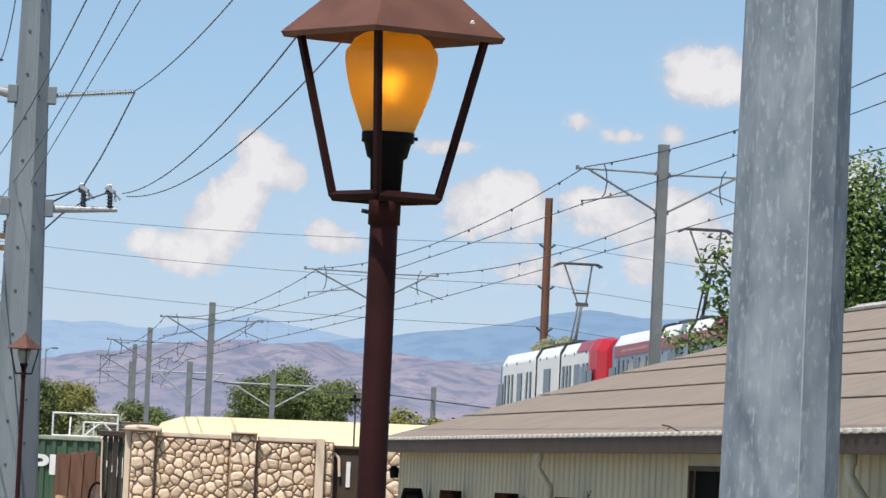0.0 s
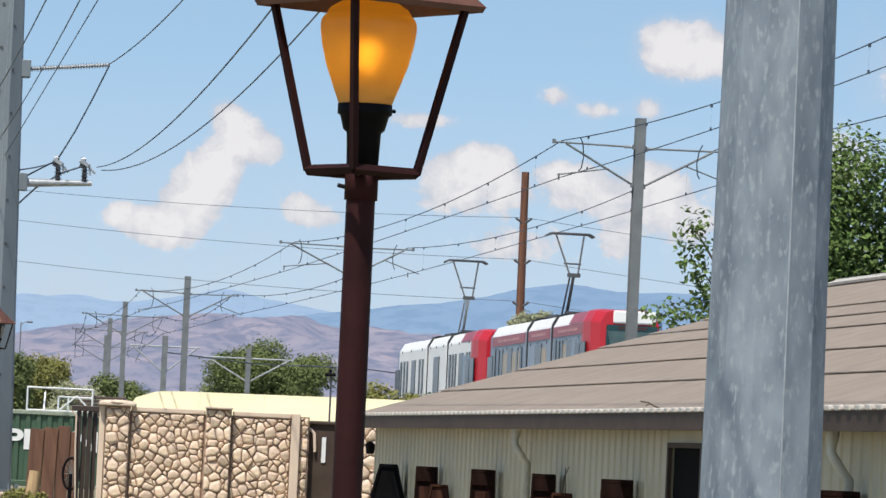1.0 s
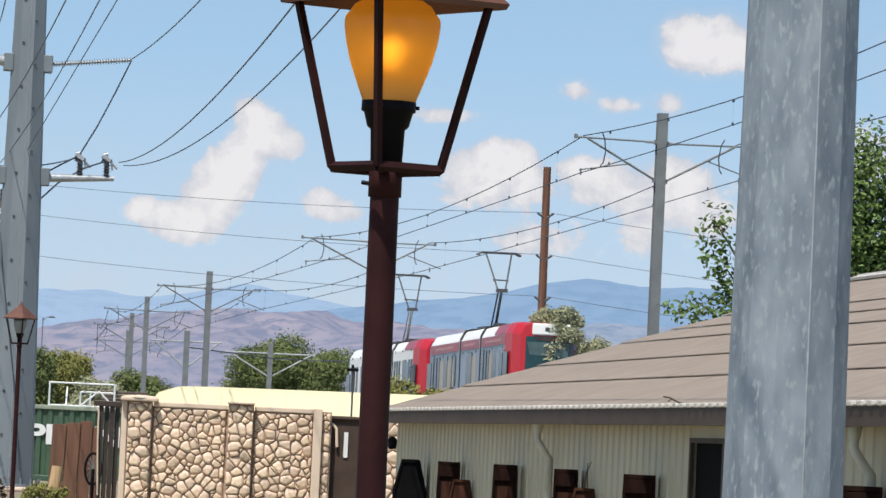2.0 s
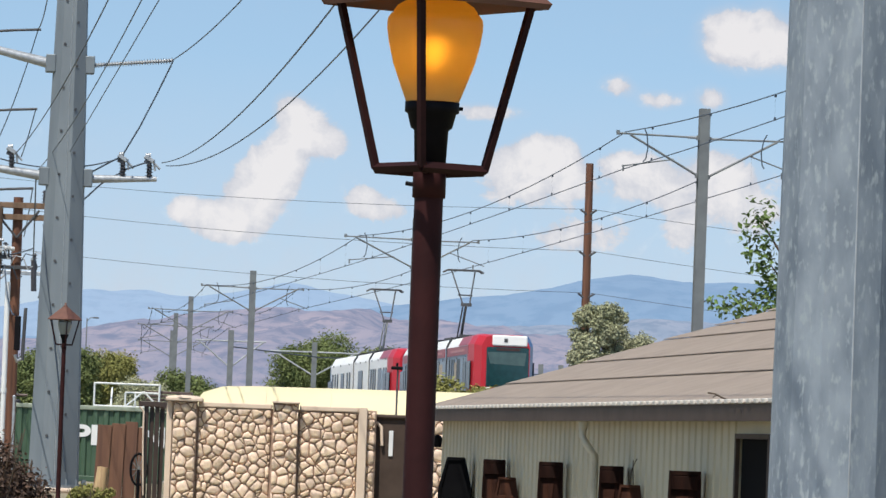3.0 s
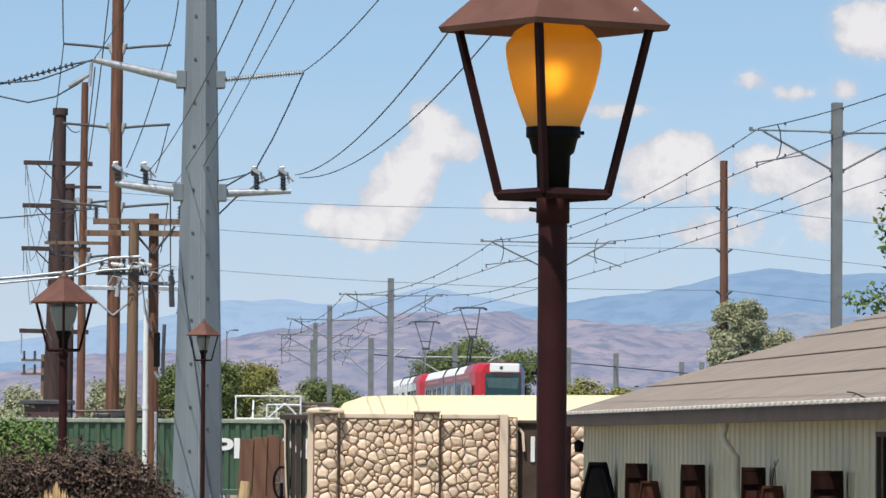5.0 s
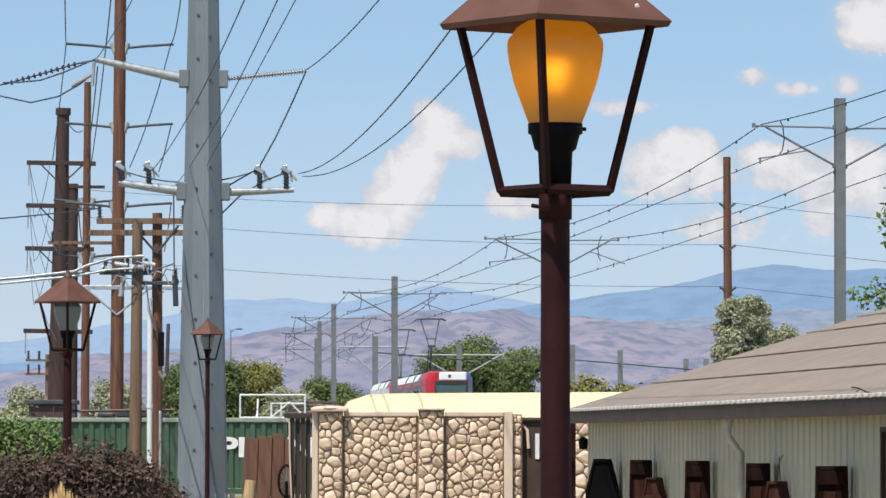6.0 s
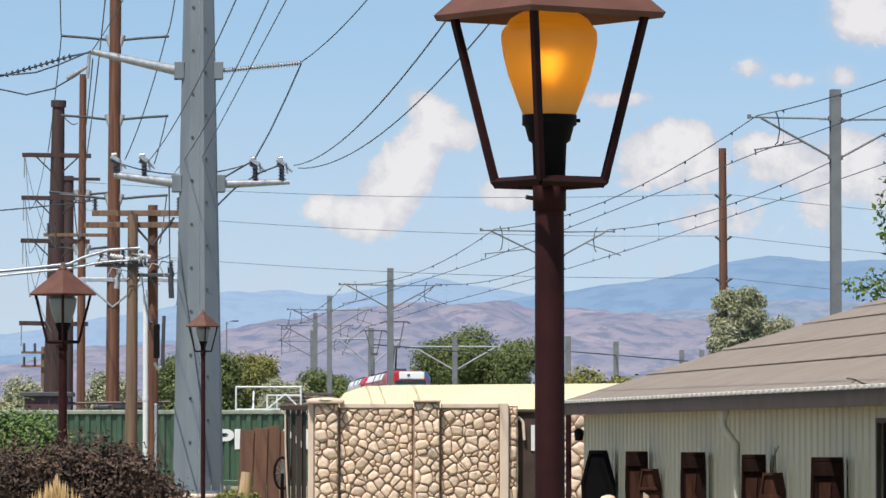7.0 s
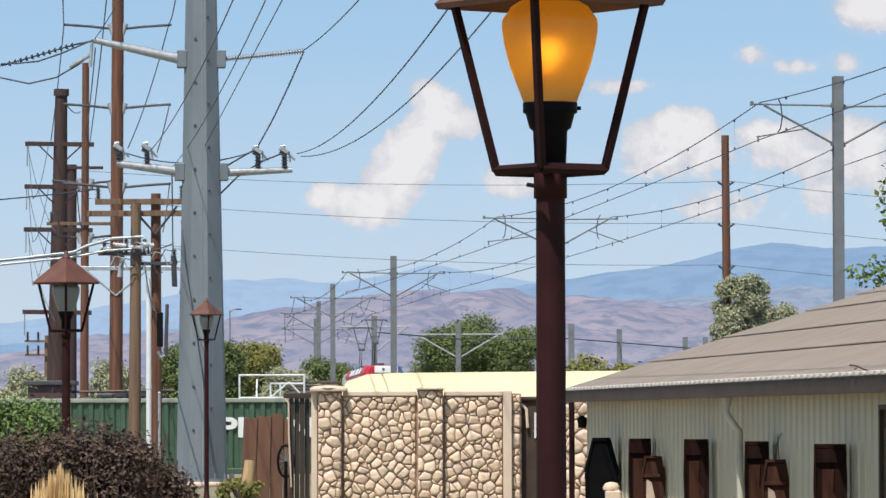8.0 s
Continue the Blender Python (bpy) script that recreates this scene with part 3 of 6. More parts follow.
far_mast(-6.5, 373, 9.6, 2.6)
far_mast(-0.35, 407, 9.6, 3.6)
far_mast(7.7, 358, 8.7, 0)
far_mast(12.6, 407, 9.2, 0)
far_mast(18.9, 430, 8.9, 0)
far_mast(20.6, 430, 8.9, 0)
cable([(-6.5, 373, 8.4), (0, 407, 8.4), (8, 380, 8.0), (12.6, 407, 8.1), (20, 430, 7.9), (40, 460, 7.9)], 0.05)

# ---- train ----
CAR_L = 21.7


def car_ring(y, w, top, floor=0.35):
    """Cross-section of the car body: upright sides, roof shoulders drawn in."""
    h = w / 2
    return [(-h + 0.1, y, floor), (-h, y, floor + 0.25), (-h, y, top - 0.44), (-h + 0.04, y, top - 0.34), (-h + 0.20, y, top - 0.06), (-h + 0.42, y, top),
            (h - 0.42, y, top), (h - 0.20, y, top - 0.06), (h - 0.04, y, top - 0.34), (h, y, top - 0.44), (h, y, floor + 0.25), (h - 0.1, y, floor)]


def loft(g, rings, pick=None, caps=True):
    n = len(rings[0])
    v = [p for r in rings for p in r]
    f = []
    for i in range(len(rings) - 1):
        for k in (range(n) if pick is None else pick):
            f.append((i * n + k, (i + 1) * n + k, (i + 1) * n + (k + 1) % n, i * n + (k + 1) % n))
    if caps:
        f += [tuple(range(n)), tuple(reversed(range((len(rings) - 1) * n, len(rings) * n)))]
    return g.add(v, f)


def train_car(second):
    car = thing("train_car", pose(0, 0, 0), "articulated light rail car with maroon band and grey sides, red tail" if second
                else "white articulated light rail car with red tail end", "train", "cars of the train")
    L = CAR_L / 2
    W = 2.65
    top = 3.45
    body_col = CAR_GREY if second else CAR_WHITE
    # three sections with bellows between
    spans = [(-L + 2.0, -3.2), (-2.7, 1.6), (2.1, L - 1.8)]
    for y0, y1 in spans:
        b = Geo()
        loft(b, [car_ring(y0, W, top), car_ring(y1, W, top)], pick=[0, 1, 9, 10, 11])
        body = part("body_side", b, body_col, car)
        r = Geo()
        loft(r, [car_ring(y0, W, top), car_ring(y1, W, top)], pick=[2, 3, 4, 5, 6, 7, 8], caps=False)
        part("roof_shroud", r, CAR_WHITE, car)
        for sd in (-1, 1):
            x = sd * (W / 2 + 0.012)
            if second:
                part("band", Geo().box((x, (y0 + y1) / 2, 2.82), (0.03, y1 - y0 - 0.25, 0.36)), CAR_MAROON, body)
                part("lettering", Geo().box((x + sd * 0.015, (y0 + y1) / 2, 2.82), (0.02, (y1 - y0) * 0.62, 0.10)), mat_cache("pale pink lettering", (0.62, 0.30, 0.30)), body)
                part("advert_panel", Geo().box((x, y0 + (y1 - y0) * 0.42, 1.6), (0.02, (y1 - y0) * 0.5, 1.5)), CAR_TAN, body)
            # slim panes in pairs beside a wide doorway
            mid, half = (y0 + y1) / 2, (y1 - y0) / 2
            panes = [(0.0, 1.3)] if half < 2.5 else [(-0.78, 0.32), (-0.56, 0.32), (-0.12, 0.95), (0.34, 0.32), (0.56, 0.32), (0.80, 0.4)]
            for k, wd in panes:
                part("window", Geo().box((x + sd * 0.012, mid + k * half, 1.88), (0.03, wd, 1.45 if not second else 1.25), bevel=0.02), CAR_GLASS, body)
            for k in (-0.7, 0.1, 0.75):
                part("grille", Geo().box((x, mid + k * half, 3.0 if not second else 2.52), (0.02, 0.11, 0.09)), GREY_DARK, body)
    for yb in (-2.95, 1.85):
        k = Geo()
        for j in range(5):
            y = yb - 0.24 + 0.12 * j
            loft(k, [car_ring(y - 0.05, W - 0.06, top + 0.09), car_ring(y + 0.05, W - 0.06, top + 0.09)])
        part("bellows", k, RUBBER, car)
    # rear end: red shoulder wrapping into a sloped nose
    y0 = -L + 2.0
    rings = [car_ring(y0 + 0.35, W + 0.03, top + 0.02), car_ring(y0, W + 0.03, top + 0.04), car_ring(y0 - 0.75, W - 0.16, top + 0.02), car_ring(y0 - 1.3, W - 0.62, top - 0.05, 0.4)]
    left = Geo()
    loft(left, rings, pick=[0, 1, 2, 3, 4, 5], caps=False)
    n = len(rings[0])
    part("tail_red", left, CAR_RED, car)
    rightg = Geo()
    loft(rightg, rings, pick=[6, 7, 8, 9, 10, 11], caps=False)
    part("tail_blue", rightg, CAR_BLUE, car)
    face = rings[-1]
    yf = y0 - 1.3
    part("tail_front", Geo().add(face, [tuple(range(n))]), CAR_RED, car)
    hw = (W - 0.62) / 2
    part("tail_panel", Geo().box((0.16, yf + 0.0, top - 0.25), (hw * 2 - 0.55, 0.12, 0.44), bevel=0.045), CAR_WHITE, car)
    part("emblem", Geo().box((-0.02, yf - 0.068, top - 0.24), (0.15, 0.02, 0.15)), GREY_DARK, car)
    part("windscreen", Geo().box((0.08, yf - 0.03, top - 1.36), (hw * 2 - 0.24, 0.09, 1.66), bevel=0.05), mat_cache("teal tinted windscreen", (0.012, 0.05, 0.055), 0.12), car)
    part("destination_sign", Geo().box((0.08, yf - 0.08, top - 0.62), (1.0, 0.02, 0.10)), mat_cache("unlit sign", (0.06, 0.025, 0.02)), car)
    # lighter sheet on the glass: the dash reflection as a coloured shape
    part("screen_reflection", Geo().prism([(-0.78, top - 0.74), (0.86, top - 0.74), (0.80, top - 1.28), (-0.66, top - 1.22)], lambda a, b: (a, yf - 0.080, b), lambda a, b: (a, yf - 0.070, b)),
         mat_cache("painted glass reflection", (0.075, 0.125, 0.125), 0.3), car, "grey green reflection on the windscreen")
    part("bumper", Geo().box((0, yf - 0.02, 0.75), (hw * 2, 0.2, 0.55), bevel=0.05), CAR_BLUE if second else CAR_RED, car)
    for sd in (-1, 1):
        part("tail_light", Geo().box((sd * 0.8, yf - 0.13, 1.15), (0.3, 0.04, 0.18), bevel=0.03), CAR_WHITE, car)
        part("side_glass", Geo().box((sd * (W / 2 + 0.025), y0 - 0.05, 1.75), (0.04, 0.85, 1.2), bevel=0.02), CAR_GLASS, car)
    # maroon shoulder ahead of the red tail
    sh = Geo()
    loft(sh, [car_ring(y0 + 0.36, W + 0.03, top + 0.02), car_ring(y0 + 2.7, W + 0.03, top + 0.02)], pick=[2, 3, 4, 5, 6, 7, 8], caps=False)
    part("shoulder_panel", sh, CAR_MAROON, car)
    for sd in (-1, 1):
        part("lower_panel", Geo().box((sd * (W / 2 + 0.02), y0 + 1.5, 1.5), (0.03, 2.3, 2.0)), CAR_GREY, car)
        part("cab_window", Geo().box((sd * (W / 2 + 0.04), y0 + 0.9, 1.75), (0.03, 0.8, 1.1), bevel=0.02), CAR_GLASS, car)
    # leading end
    y1 = L - 1.8
    f = Geo()
    loft(f, [car_ring(y1, W, top), car_ring(y1 + 0.8, W - 0.16, top - 0.04), car_ring(y1 + 1.5, W - 0.5, top - 0.3, 0.4)])
    part("front_end", f, mat_cache("slate blue cab paint", (0.15, 0.23, 0.38), 0.35), car)
    for sd in (-1, 1):
        part("side_glass", Geo().box((sd * (W / 2 + 0.0), y1 + 0.25, 1.6), (0.06, 1.1, 1.4), bevel=0.02), CAR_GLASS, car)
    # underframe and bogies
    part("underframe", Geo().box((0, 0, 0.32), (2.2, CAR_L - 3, 0.3)), GREY_DARK, car)
    for yb in (-7.0, -0.5, 6.5):
        bogie = part("bogie", Geo().box((0, yb, 0.4), (1.9, 2.2, 0.3)), GREY_DARK, car)
        for dy in (-0.85, 0.85):
            for sd in (-0.72, 0.72):
                part("wheel", Geo().tube((sd - 0.06, yb + dy, 0.33), (sd + 0.06, yb + dy, 0.33), 0.33, n=16), RAIL, bogie)
    # pantograph over the tail section
    yp = 1.0
    pf = part("pantograph", Geo().box((0, yp, top + 0.12), (1.3, 1.9, 0.10)).box((0.2, yp - 0.4, top + 0.2), (0.8, 0.35, 0.25)), GREY_DARK, car,
              "raised pantograph with a wide dark collector bow")
    la = Geo()
    la.tube((0, yp + 0.4, top + 0.2), (0, yp - 0.7, top + 1.65), 0.06)
    la.tube((-0.16, yp + 0.5, top + 0.2), (-0.12, yp - 0.6, top + 1.6), 0.035)
    part("lower_arm", la, GREY_DARK if second else BRIGHT_METAL, pf)
    ua = Geo()
    for sd in (-1, 1):
        ua.tube((sd * 0.14, yp - 0.7, top + 1.6), (sd * 0.52, yp + 0.35, top + 3.14), 0.034)
    ua.tube((-0.32, yp - 0.35, top + 2.05), (0.32, yp - 0.35, top + 2.05), 0.03)
    ua.box((0, yp - 0.7, top + 1.62), (0.45, 0.2, 0.14))
    part("upper_arm", ua, GREY_DARK, pf)
    co = Geo()
    for dy in (-0.18, 0.18):
        co.path([(-0.88, yp + 0.35 + dy, top + 3.07), (-0.70, yp + 0.35 + dy, top + 3.17), (0.70, yp + 0.35 + dy, top + 3.17), (0.88, yp + 0.35 + dy, top + 3.07)], 0.04)
    part("collector", co, GREY_DARK, pf)
    return car


_cache = {}


def mat_cache(name, col, rough=0.5):
    if name not in _cache:
        _cache[name] = mat(name, col, rough)
    return _cache[name]


REAR_CAR = train_car(True)
FRONT_CAR = train_car(False)
# distance of the train's tail along the line, second by second
TAIL = [(0.0, 55.3), (0.5, 64.8), (1.0, 74.5), (1.5, 84.3), (2.0, 94.1), (2.5, 103.9), (3.0, 113.6), (3.5, 123.6), (4.0, 133.7), (4.5, 143.7), (5.0, 153.8),
        (5.5, 164.2), (6.0, 175.0), (6.5, 186.2), (7.0, 198.0), (7.5, 210.5), (8.0, 223.5)]


def train_pose(s):
    a, _, _ = line(s - 7.0, 2.5)
    b, _, _ = line(s + 7.0, 2.5)
    c = (a + b) / 2
    d = b - a
    return pose(c.x, c.y, c.z, 0, 0, math.degrees(math.atan2(-d.x, d.y))) @ pose(0, 0, 0, math.degrees(math.atan2(d.z, math.hypot(d.x, d.y))))


def motions():
    walk(REAR_CAR, [(t, train_pose(s + CAR_L / 2)) for t, s in TAIL])
    walk(FRONT_CAR, [(t, train_pose(s + CAR_L * 1.5 + 0.5)) for t, s in TAIL])

# ---- lamps ----


def yard_lamp(name, x, y, eave_z, size, turn, glass, label, globe_y=0.0):
    """Post lantern: hipped metal roof on four leaning bars over a glass urn."""
    k = size
    ob = thing(name, pose(x, y, 0, 0, 0, turn), label, "lamp post", "lamp posts")
    z = eave_z
    R = 0.418 * k
    rt = Geo()
    tip, mid = z + 0.30 * k, z + 0.0
    c4 = [(R, 0), (0, R), (-R, 0), (0, -R)]
    v = [(a, b, z) for a, b in c4] + [(a * 0.14, b * 0.14, tip) for a, b in c4] + [(a * 0.97, b * 0.97, z - 0.02 * k) for a, b in c4] + [(a * 0.12, b * 0.12, tip - 0.03) for a, b in c4]
    f = []
    for i in range(4):
        j = (i + 1) % 4
        f += [(i, j, 4 + j, 4 + i), (8 + j, 8 + i, 12 + i, 12 + j), (j, i, 8 + i, 8 + j)]
    f += [(4, 5, 6, 7), (15, 14, 13, 12)]
    rt.add(v, f)
    rt.lathe([(0.05 * k, 0), (0.05 * k, 0.03 * k), (0.02 * k, 0.05 * k), (0.03 * k, 0.075 * k), (0.0, 0.10 * k)], (0, 0, tip), 10)
    part("roof", rt, RUST_PAINT, ob, "rust brown hipped sheet metal roof")
    zb = z - 0.60 * k
    for a, b in c4:
        top, low = Vector((a * 0.825, b * 0.825, z - 0.0)), Vector((a * 0.466, b * 0.466, zb))
        part("bar", Geo().tube(low, top, 0.0165 * k, n=4, smooth=False, turn=math.pi / 4), DARK_PAINT, ob)
    fr = Geo()
    for i in range(4):
        a, b = c4[i], c4[(i + 1) % 4]
        pa, pb = Vector((a[0] * 0.466, a[1] * 0.466, zb)), Vector((b[0] * 0.466, b[1] * 0.466, zb))
        fr.tube(pa, pb, 0.0195 * k, n=4, smooth=False, turn=math.pi / 4)
        fr.tube((0, 0, zb), pa, 0.0195 * k, n=4, smooth=False, turn=math.pi / 4)
    part("frame", fr, DARK_PAINT, ob)
    if glass:
        g = Geo()
        g.lathe([(0.085, 0.0), (0.092, 0.01), (0.117, 0.075), (0.146, 0.155), (0.163, 0.225), (0.1705, 0.275), (0.171, 0.298), (0.168, 0.314), (0.158, 0.328), (0.150, 0.331), (0.150, 0.338),
                 (0.138, 0.356), (0.100, 0.380), (0.04, 0.392), (0.0, 0.394)], (0, 0, 0), 40)
        part("globe", g, glass, ob, "amber glass urn globe" if glass is AMBER else "clear grey glass urn globe", pose(0, 0, z - 0.375 * k) @ Matrix.Scale(k, 4))
        if glass is AMBER:
            bu = Geo().lathe([(0.0, -0.05), (0.012, -0.05), (0.014, -0.02), (0.030, 0.0), (0.036, 0.025), (0.028, 0.05), (0.0, 0.06)], (0, 0, 0), 16)
            part("bulb", bu, BULB, ob, "glowing warm light bulb", pose(0, 0, z - 0.185 * k))
        so = Geo()
        so.lathe([(0.0, 0.24), (0.098, 0.24), (0.098, 0.205), (0.088, 0.20), (0.075, 0.15), (0.062, 0.14), (0.055, -0.02), (0.0, -0.02)], (0, 0, 0), 20)
        for i in range(3):
            t = 2.1 * i + 0.4
            so.tube((0.09 * math.cos(t), 0.09 * math.sin(t), 0.222), (0.112 * math.cos(t), 0.112 * math.sin(t), 0.222), 0.007, n=6)
        part("socket", so, SOCKET, ob, "", pose(0, 0, zb) @ Matrix.Scale(k, 4))
    po = Geo()
    po.lathe([(0.048 * k, 0.02), (0.050 * k, 0.0)], (0, 0, zb - 0.04), 20)
    po.tube((0, 0, 0.0), (0, 0, zb - 0.02), 0.057 * k, 0.0515 * k, n=24)
    po.lathe([(0.053 * k, -0.10), (0.0595 * k, -0.10), (0.0595 * k, 0.02), (0.05 * k, 0.02)], (0, 0, zb), 24)
    po.lathe([(0.16 * k, 0.0), (0.16 * k, 0.02), (0.08 * k, 0.05), (0.056 * k, 0.25)], (0, 0, 0), 20)
    part("post", po, POST_SHADED, ob)
    if glass is AMBER:
        part("chip", Geo().box((0.30, -0.055, z + 0.045), (0.012, 0.018, 0.022), rz=-40, rx=35), WHITE_PAINT, ob, "small bare chip in the roof paint")
    sc = Geo()
    sc.tube((-0.055 * k, 0, zb - 0.055), (-0.085 * k, 0, zb - 0.05), 0.008 * k, n=6)
    part("screw", sc, SOCKET, ob)
    return ob


yard_lamp("lamp_post", 0.345, 17.92, 3.34, 1.0, -10, AMBER, "rust brown post lantern with a lit amber glass globe")
yard_lamp("lamp_post", -5.06, 64.9, 3.64, 1.03, 4, FROST, "rust brown post lantern with a pale glass globe, behind the bushes")
yard_lamp("lamp_post", -5.94, 117.8, 4.345, 0.98, 12, FROST, "rust brown post lantern with clear panes beside the steel pole")


# ---- steel poles ----


def facet_pole(name, x, y, h, r0, r1, sides, turn, material, label, fat=1.0, twist=0.0):
    ob = thing(name, pose(x, y, 0, 0, 0, turn), label, "utility pole", "steel poles")
    g = Geo()
    g.tube((0, 0, 0.15), (0, 0, h), r0 * fat, r1 * fat, n=sides, smooth=False, turn=radians(twist))
    part("shaft", g, material, ob)
    s = Geo()
    c, d = r0 * math.cos(radians(-90)), r0 * math.sin(radians(-90))
    s.tube((c, d + 0.004, 0.2), (c * r1 / r0, d * r1 / r0 + 0.004, h), 0.008, 0.006, n=5)
    part("weld_seam", s, BRIGHT_METAL, ob)
    b = Geo()
    b.lathe([(0.0, 0.22), (r0 + 0.28, 0.22), (r0 + 0.28, 0.13), (0, 0.13)], (0, 0, 0), 24, False)
    for i in range(16):
        t = 2 * math.pi * i / 16
        b.tube(((r0 + 0.18) * math.cos(t), (r0 + 0.18) * math.sin(t), 0.2), ((r0 + 0.18) * math.cos(t), (r0 + 0.18) * math.sin(t), 0.38), 0.03, n=6)
    part("base_plate", b, material, ob)
    c = Geo()
    c.lathe([(0.0, 0.14), (r0 + 0.45, 0.14), (r0 + 0.5, 0.10), (r0 + 0.5, 0.0), (0, 0)], (0, 0, 0), 32)
    part("footing", c, CAST, ob, "round concrete footing")
    return ob


NEAR_POLE = facet_pole("steel_pole", 3.775, 37.3, 22, 0.468, 0.255, 12, 13.2, GALV, "huge weathered galvanised steel pole with flat faces")
STEEL = facet_pole("steel_pole", -7.43, 144.5, 24, 0.72, 0.24, 8, 5, GALV_FAR, "tall tapered grey steel power pole with insulator arms", 1.05, 14.0)


def lattice_insulator(g, p, q, r=0.075, n=16, core=0.03):
    p, q = Vector(p), Vector(q)
    g.tube(p, q, core, n=6)
    for i in range(n):
        a = p.lerp(q, (i + 0.3) / n)
        b = p.lerp(q, (i + 0.62) / n)
        g.tube(a, b, r, r * 0.6, n=8)


def steel_fittings():
    at = lambda z: 0.72 + (0.24 - 0.72) * z / 24
    zu, zl = 12.21, 8.98
    for z in (zu, zl):
        r = at(z)
        for sd in (-1, 1):
            g = Geo().box((sd * (r + 0.08), 0, z), (0.28, 0.5, 0.50), bevel=0.02)
            part("bracket", g, GALV_FAR, STEEL)
    lo = Geo()
    lo.tube((at(zl), 0, zl - 0.02), (2.60, 0, zl + 0.06), 0.13, 0.075, n=10)
    part("arm", lo, BRIGHT_METAL, STEEL)
    lo = Geo()
    lo.tube((-at(zl), 0, zl), (-2.42, 0, zl + 0.24), 0.15, 0.10, n=10)
    part("arm", lo, BRIGHT_METAL, STEEL)
    up = Geo()
    up.tube((-at(zu), 0, zu - 0.02), (-3.08, 0, zu + 0.54), 0.16, 0.09, n=10)
    part("arm", up, BRIGHT_METAL, STEEL)
    ins = Geo()
    lattice_insulator(ins, (at(zu) + 0.15, 0, zu + 0.0), (2.95, 0, zu + 0.25), 0.10, 30, 0.045)
    part("insulator", ins, PORCELAIN, STEEL)
    for x in (1.62, 2.38, -2.36, -1.55):
        i = Geo()
        zz = zl + (0.12 if x > 0 else 0.2)
        lattice_insulator(i, (x, 0, zz + 0.0), (x, 0, zz + 0.36), 0.12, 4, 0.07)
        i.box((x - 0.05, 0, zz + 0.40), (0.22, 0.2, 0.1), ry=25)
        io = part("insulator", i, INSUL_DARK, STEEL)
        cl = Geo().box((x - 0.02, -0.05, zz + 0.50), (0.30, 0.2, 0.12), ry=32, bevel=0.02).tube((x - 0.12, -0.05, zz + 0.60), (x + 0.02, -0.05, zz + 0.62), 0.06, n=8)
        cl.tube((x + 0.02, -0.05, zz + 0.50), (x + 0.30, -0.05, zz + 0.22), 0.035, n=6).tube((x + 0.12, -0.05, zz + 0.48), (x + 0.16, -0.05, zz + 0.16), 0.03, n=6)
        part("clamp", cl, BRIGHT_METAL, io)
    i = 0
    z = 1.6
    while z < 22:
        ang = (-1.95, -1.2)[i % 2]
        r = at(z)
        st = Geo().tube((r * math.cos(ang), r * math.sin(ang), z), ((r + 0.025) * math.cos(ang), (r + 0.025) * math.sin(ang), z), 0.045, n=6)
        part("step_bolt", st, GREY_DARK, STEEL)
        z += 0.62
        i += 1
    w = Geo()
    w.path([(-0.58, -0.1, 7.6), (-0.45, -at(6) * 0.8, 6.2), (-0.25, -at(5) - 0.03, 4.9), (0.0, -at(3) - 0.05, 3.2), (0.3, -at(1) - 0.03, 0.6)], 0.018)
    part("ground_wire", w, WIRE, STEEL)


steel_fittings()

# ---- stone wall ----


def clip_poly(poly, nx, ny, c):
    """Keep the side where nx*x + ny*y <= c."""
    out = []
    for i, p in enumerate(poly):
        q = poly[(i + 1) % len(poly)]
        dp, dq = nx * p[0] + ny * p[1] - c, nx * q[0] + ny * q[1] - c
        if dp <= 0:
            out.append(p)
        if (dp < 0 < dq) or (dq < 0 < dp):
            k = dp / (dp - dq)
            out.append((p[0] + (q[0] - p[0]) * k, p[1] + (q[1] - p[1]) * k))
    return out


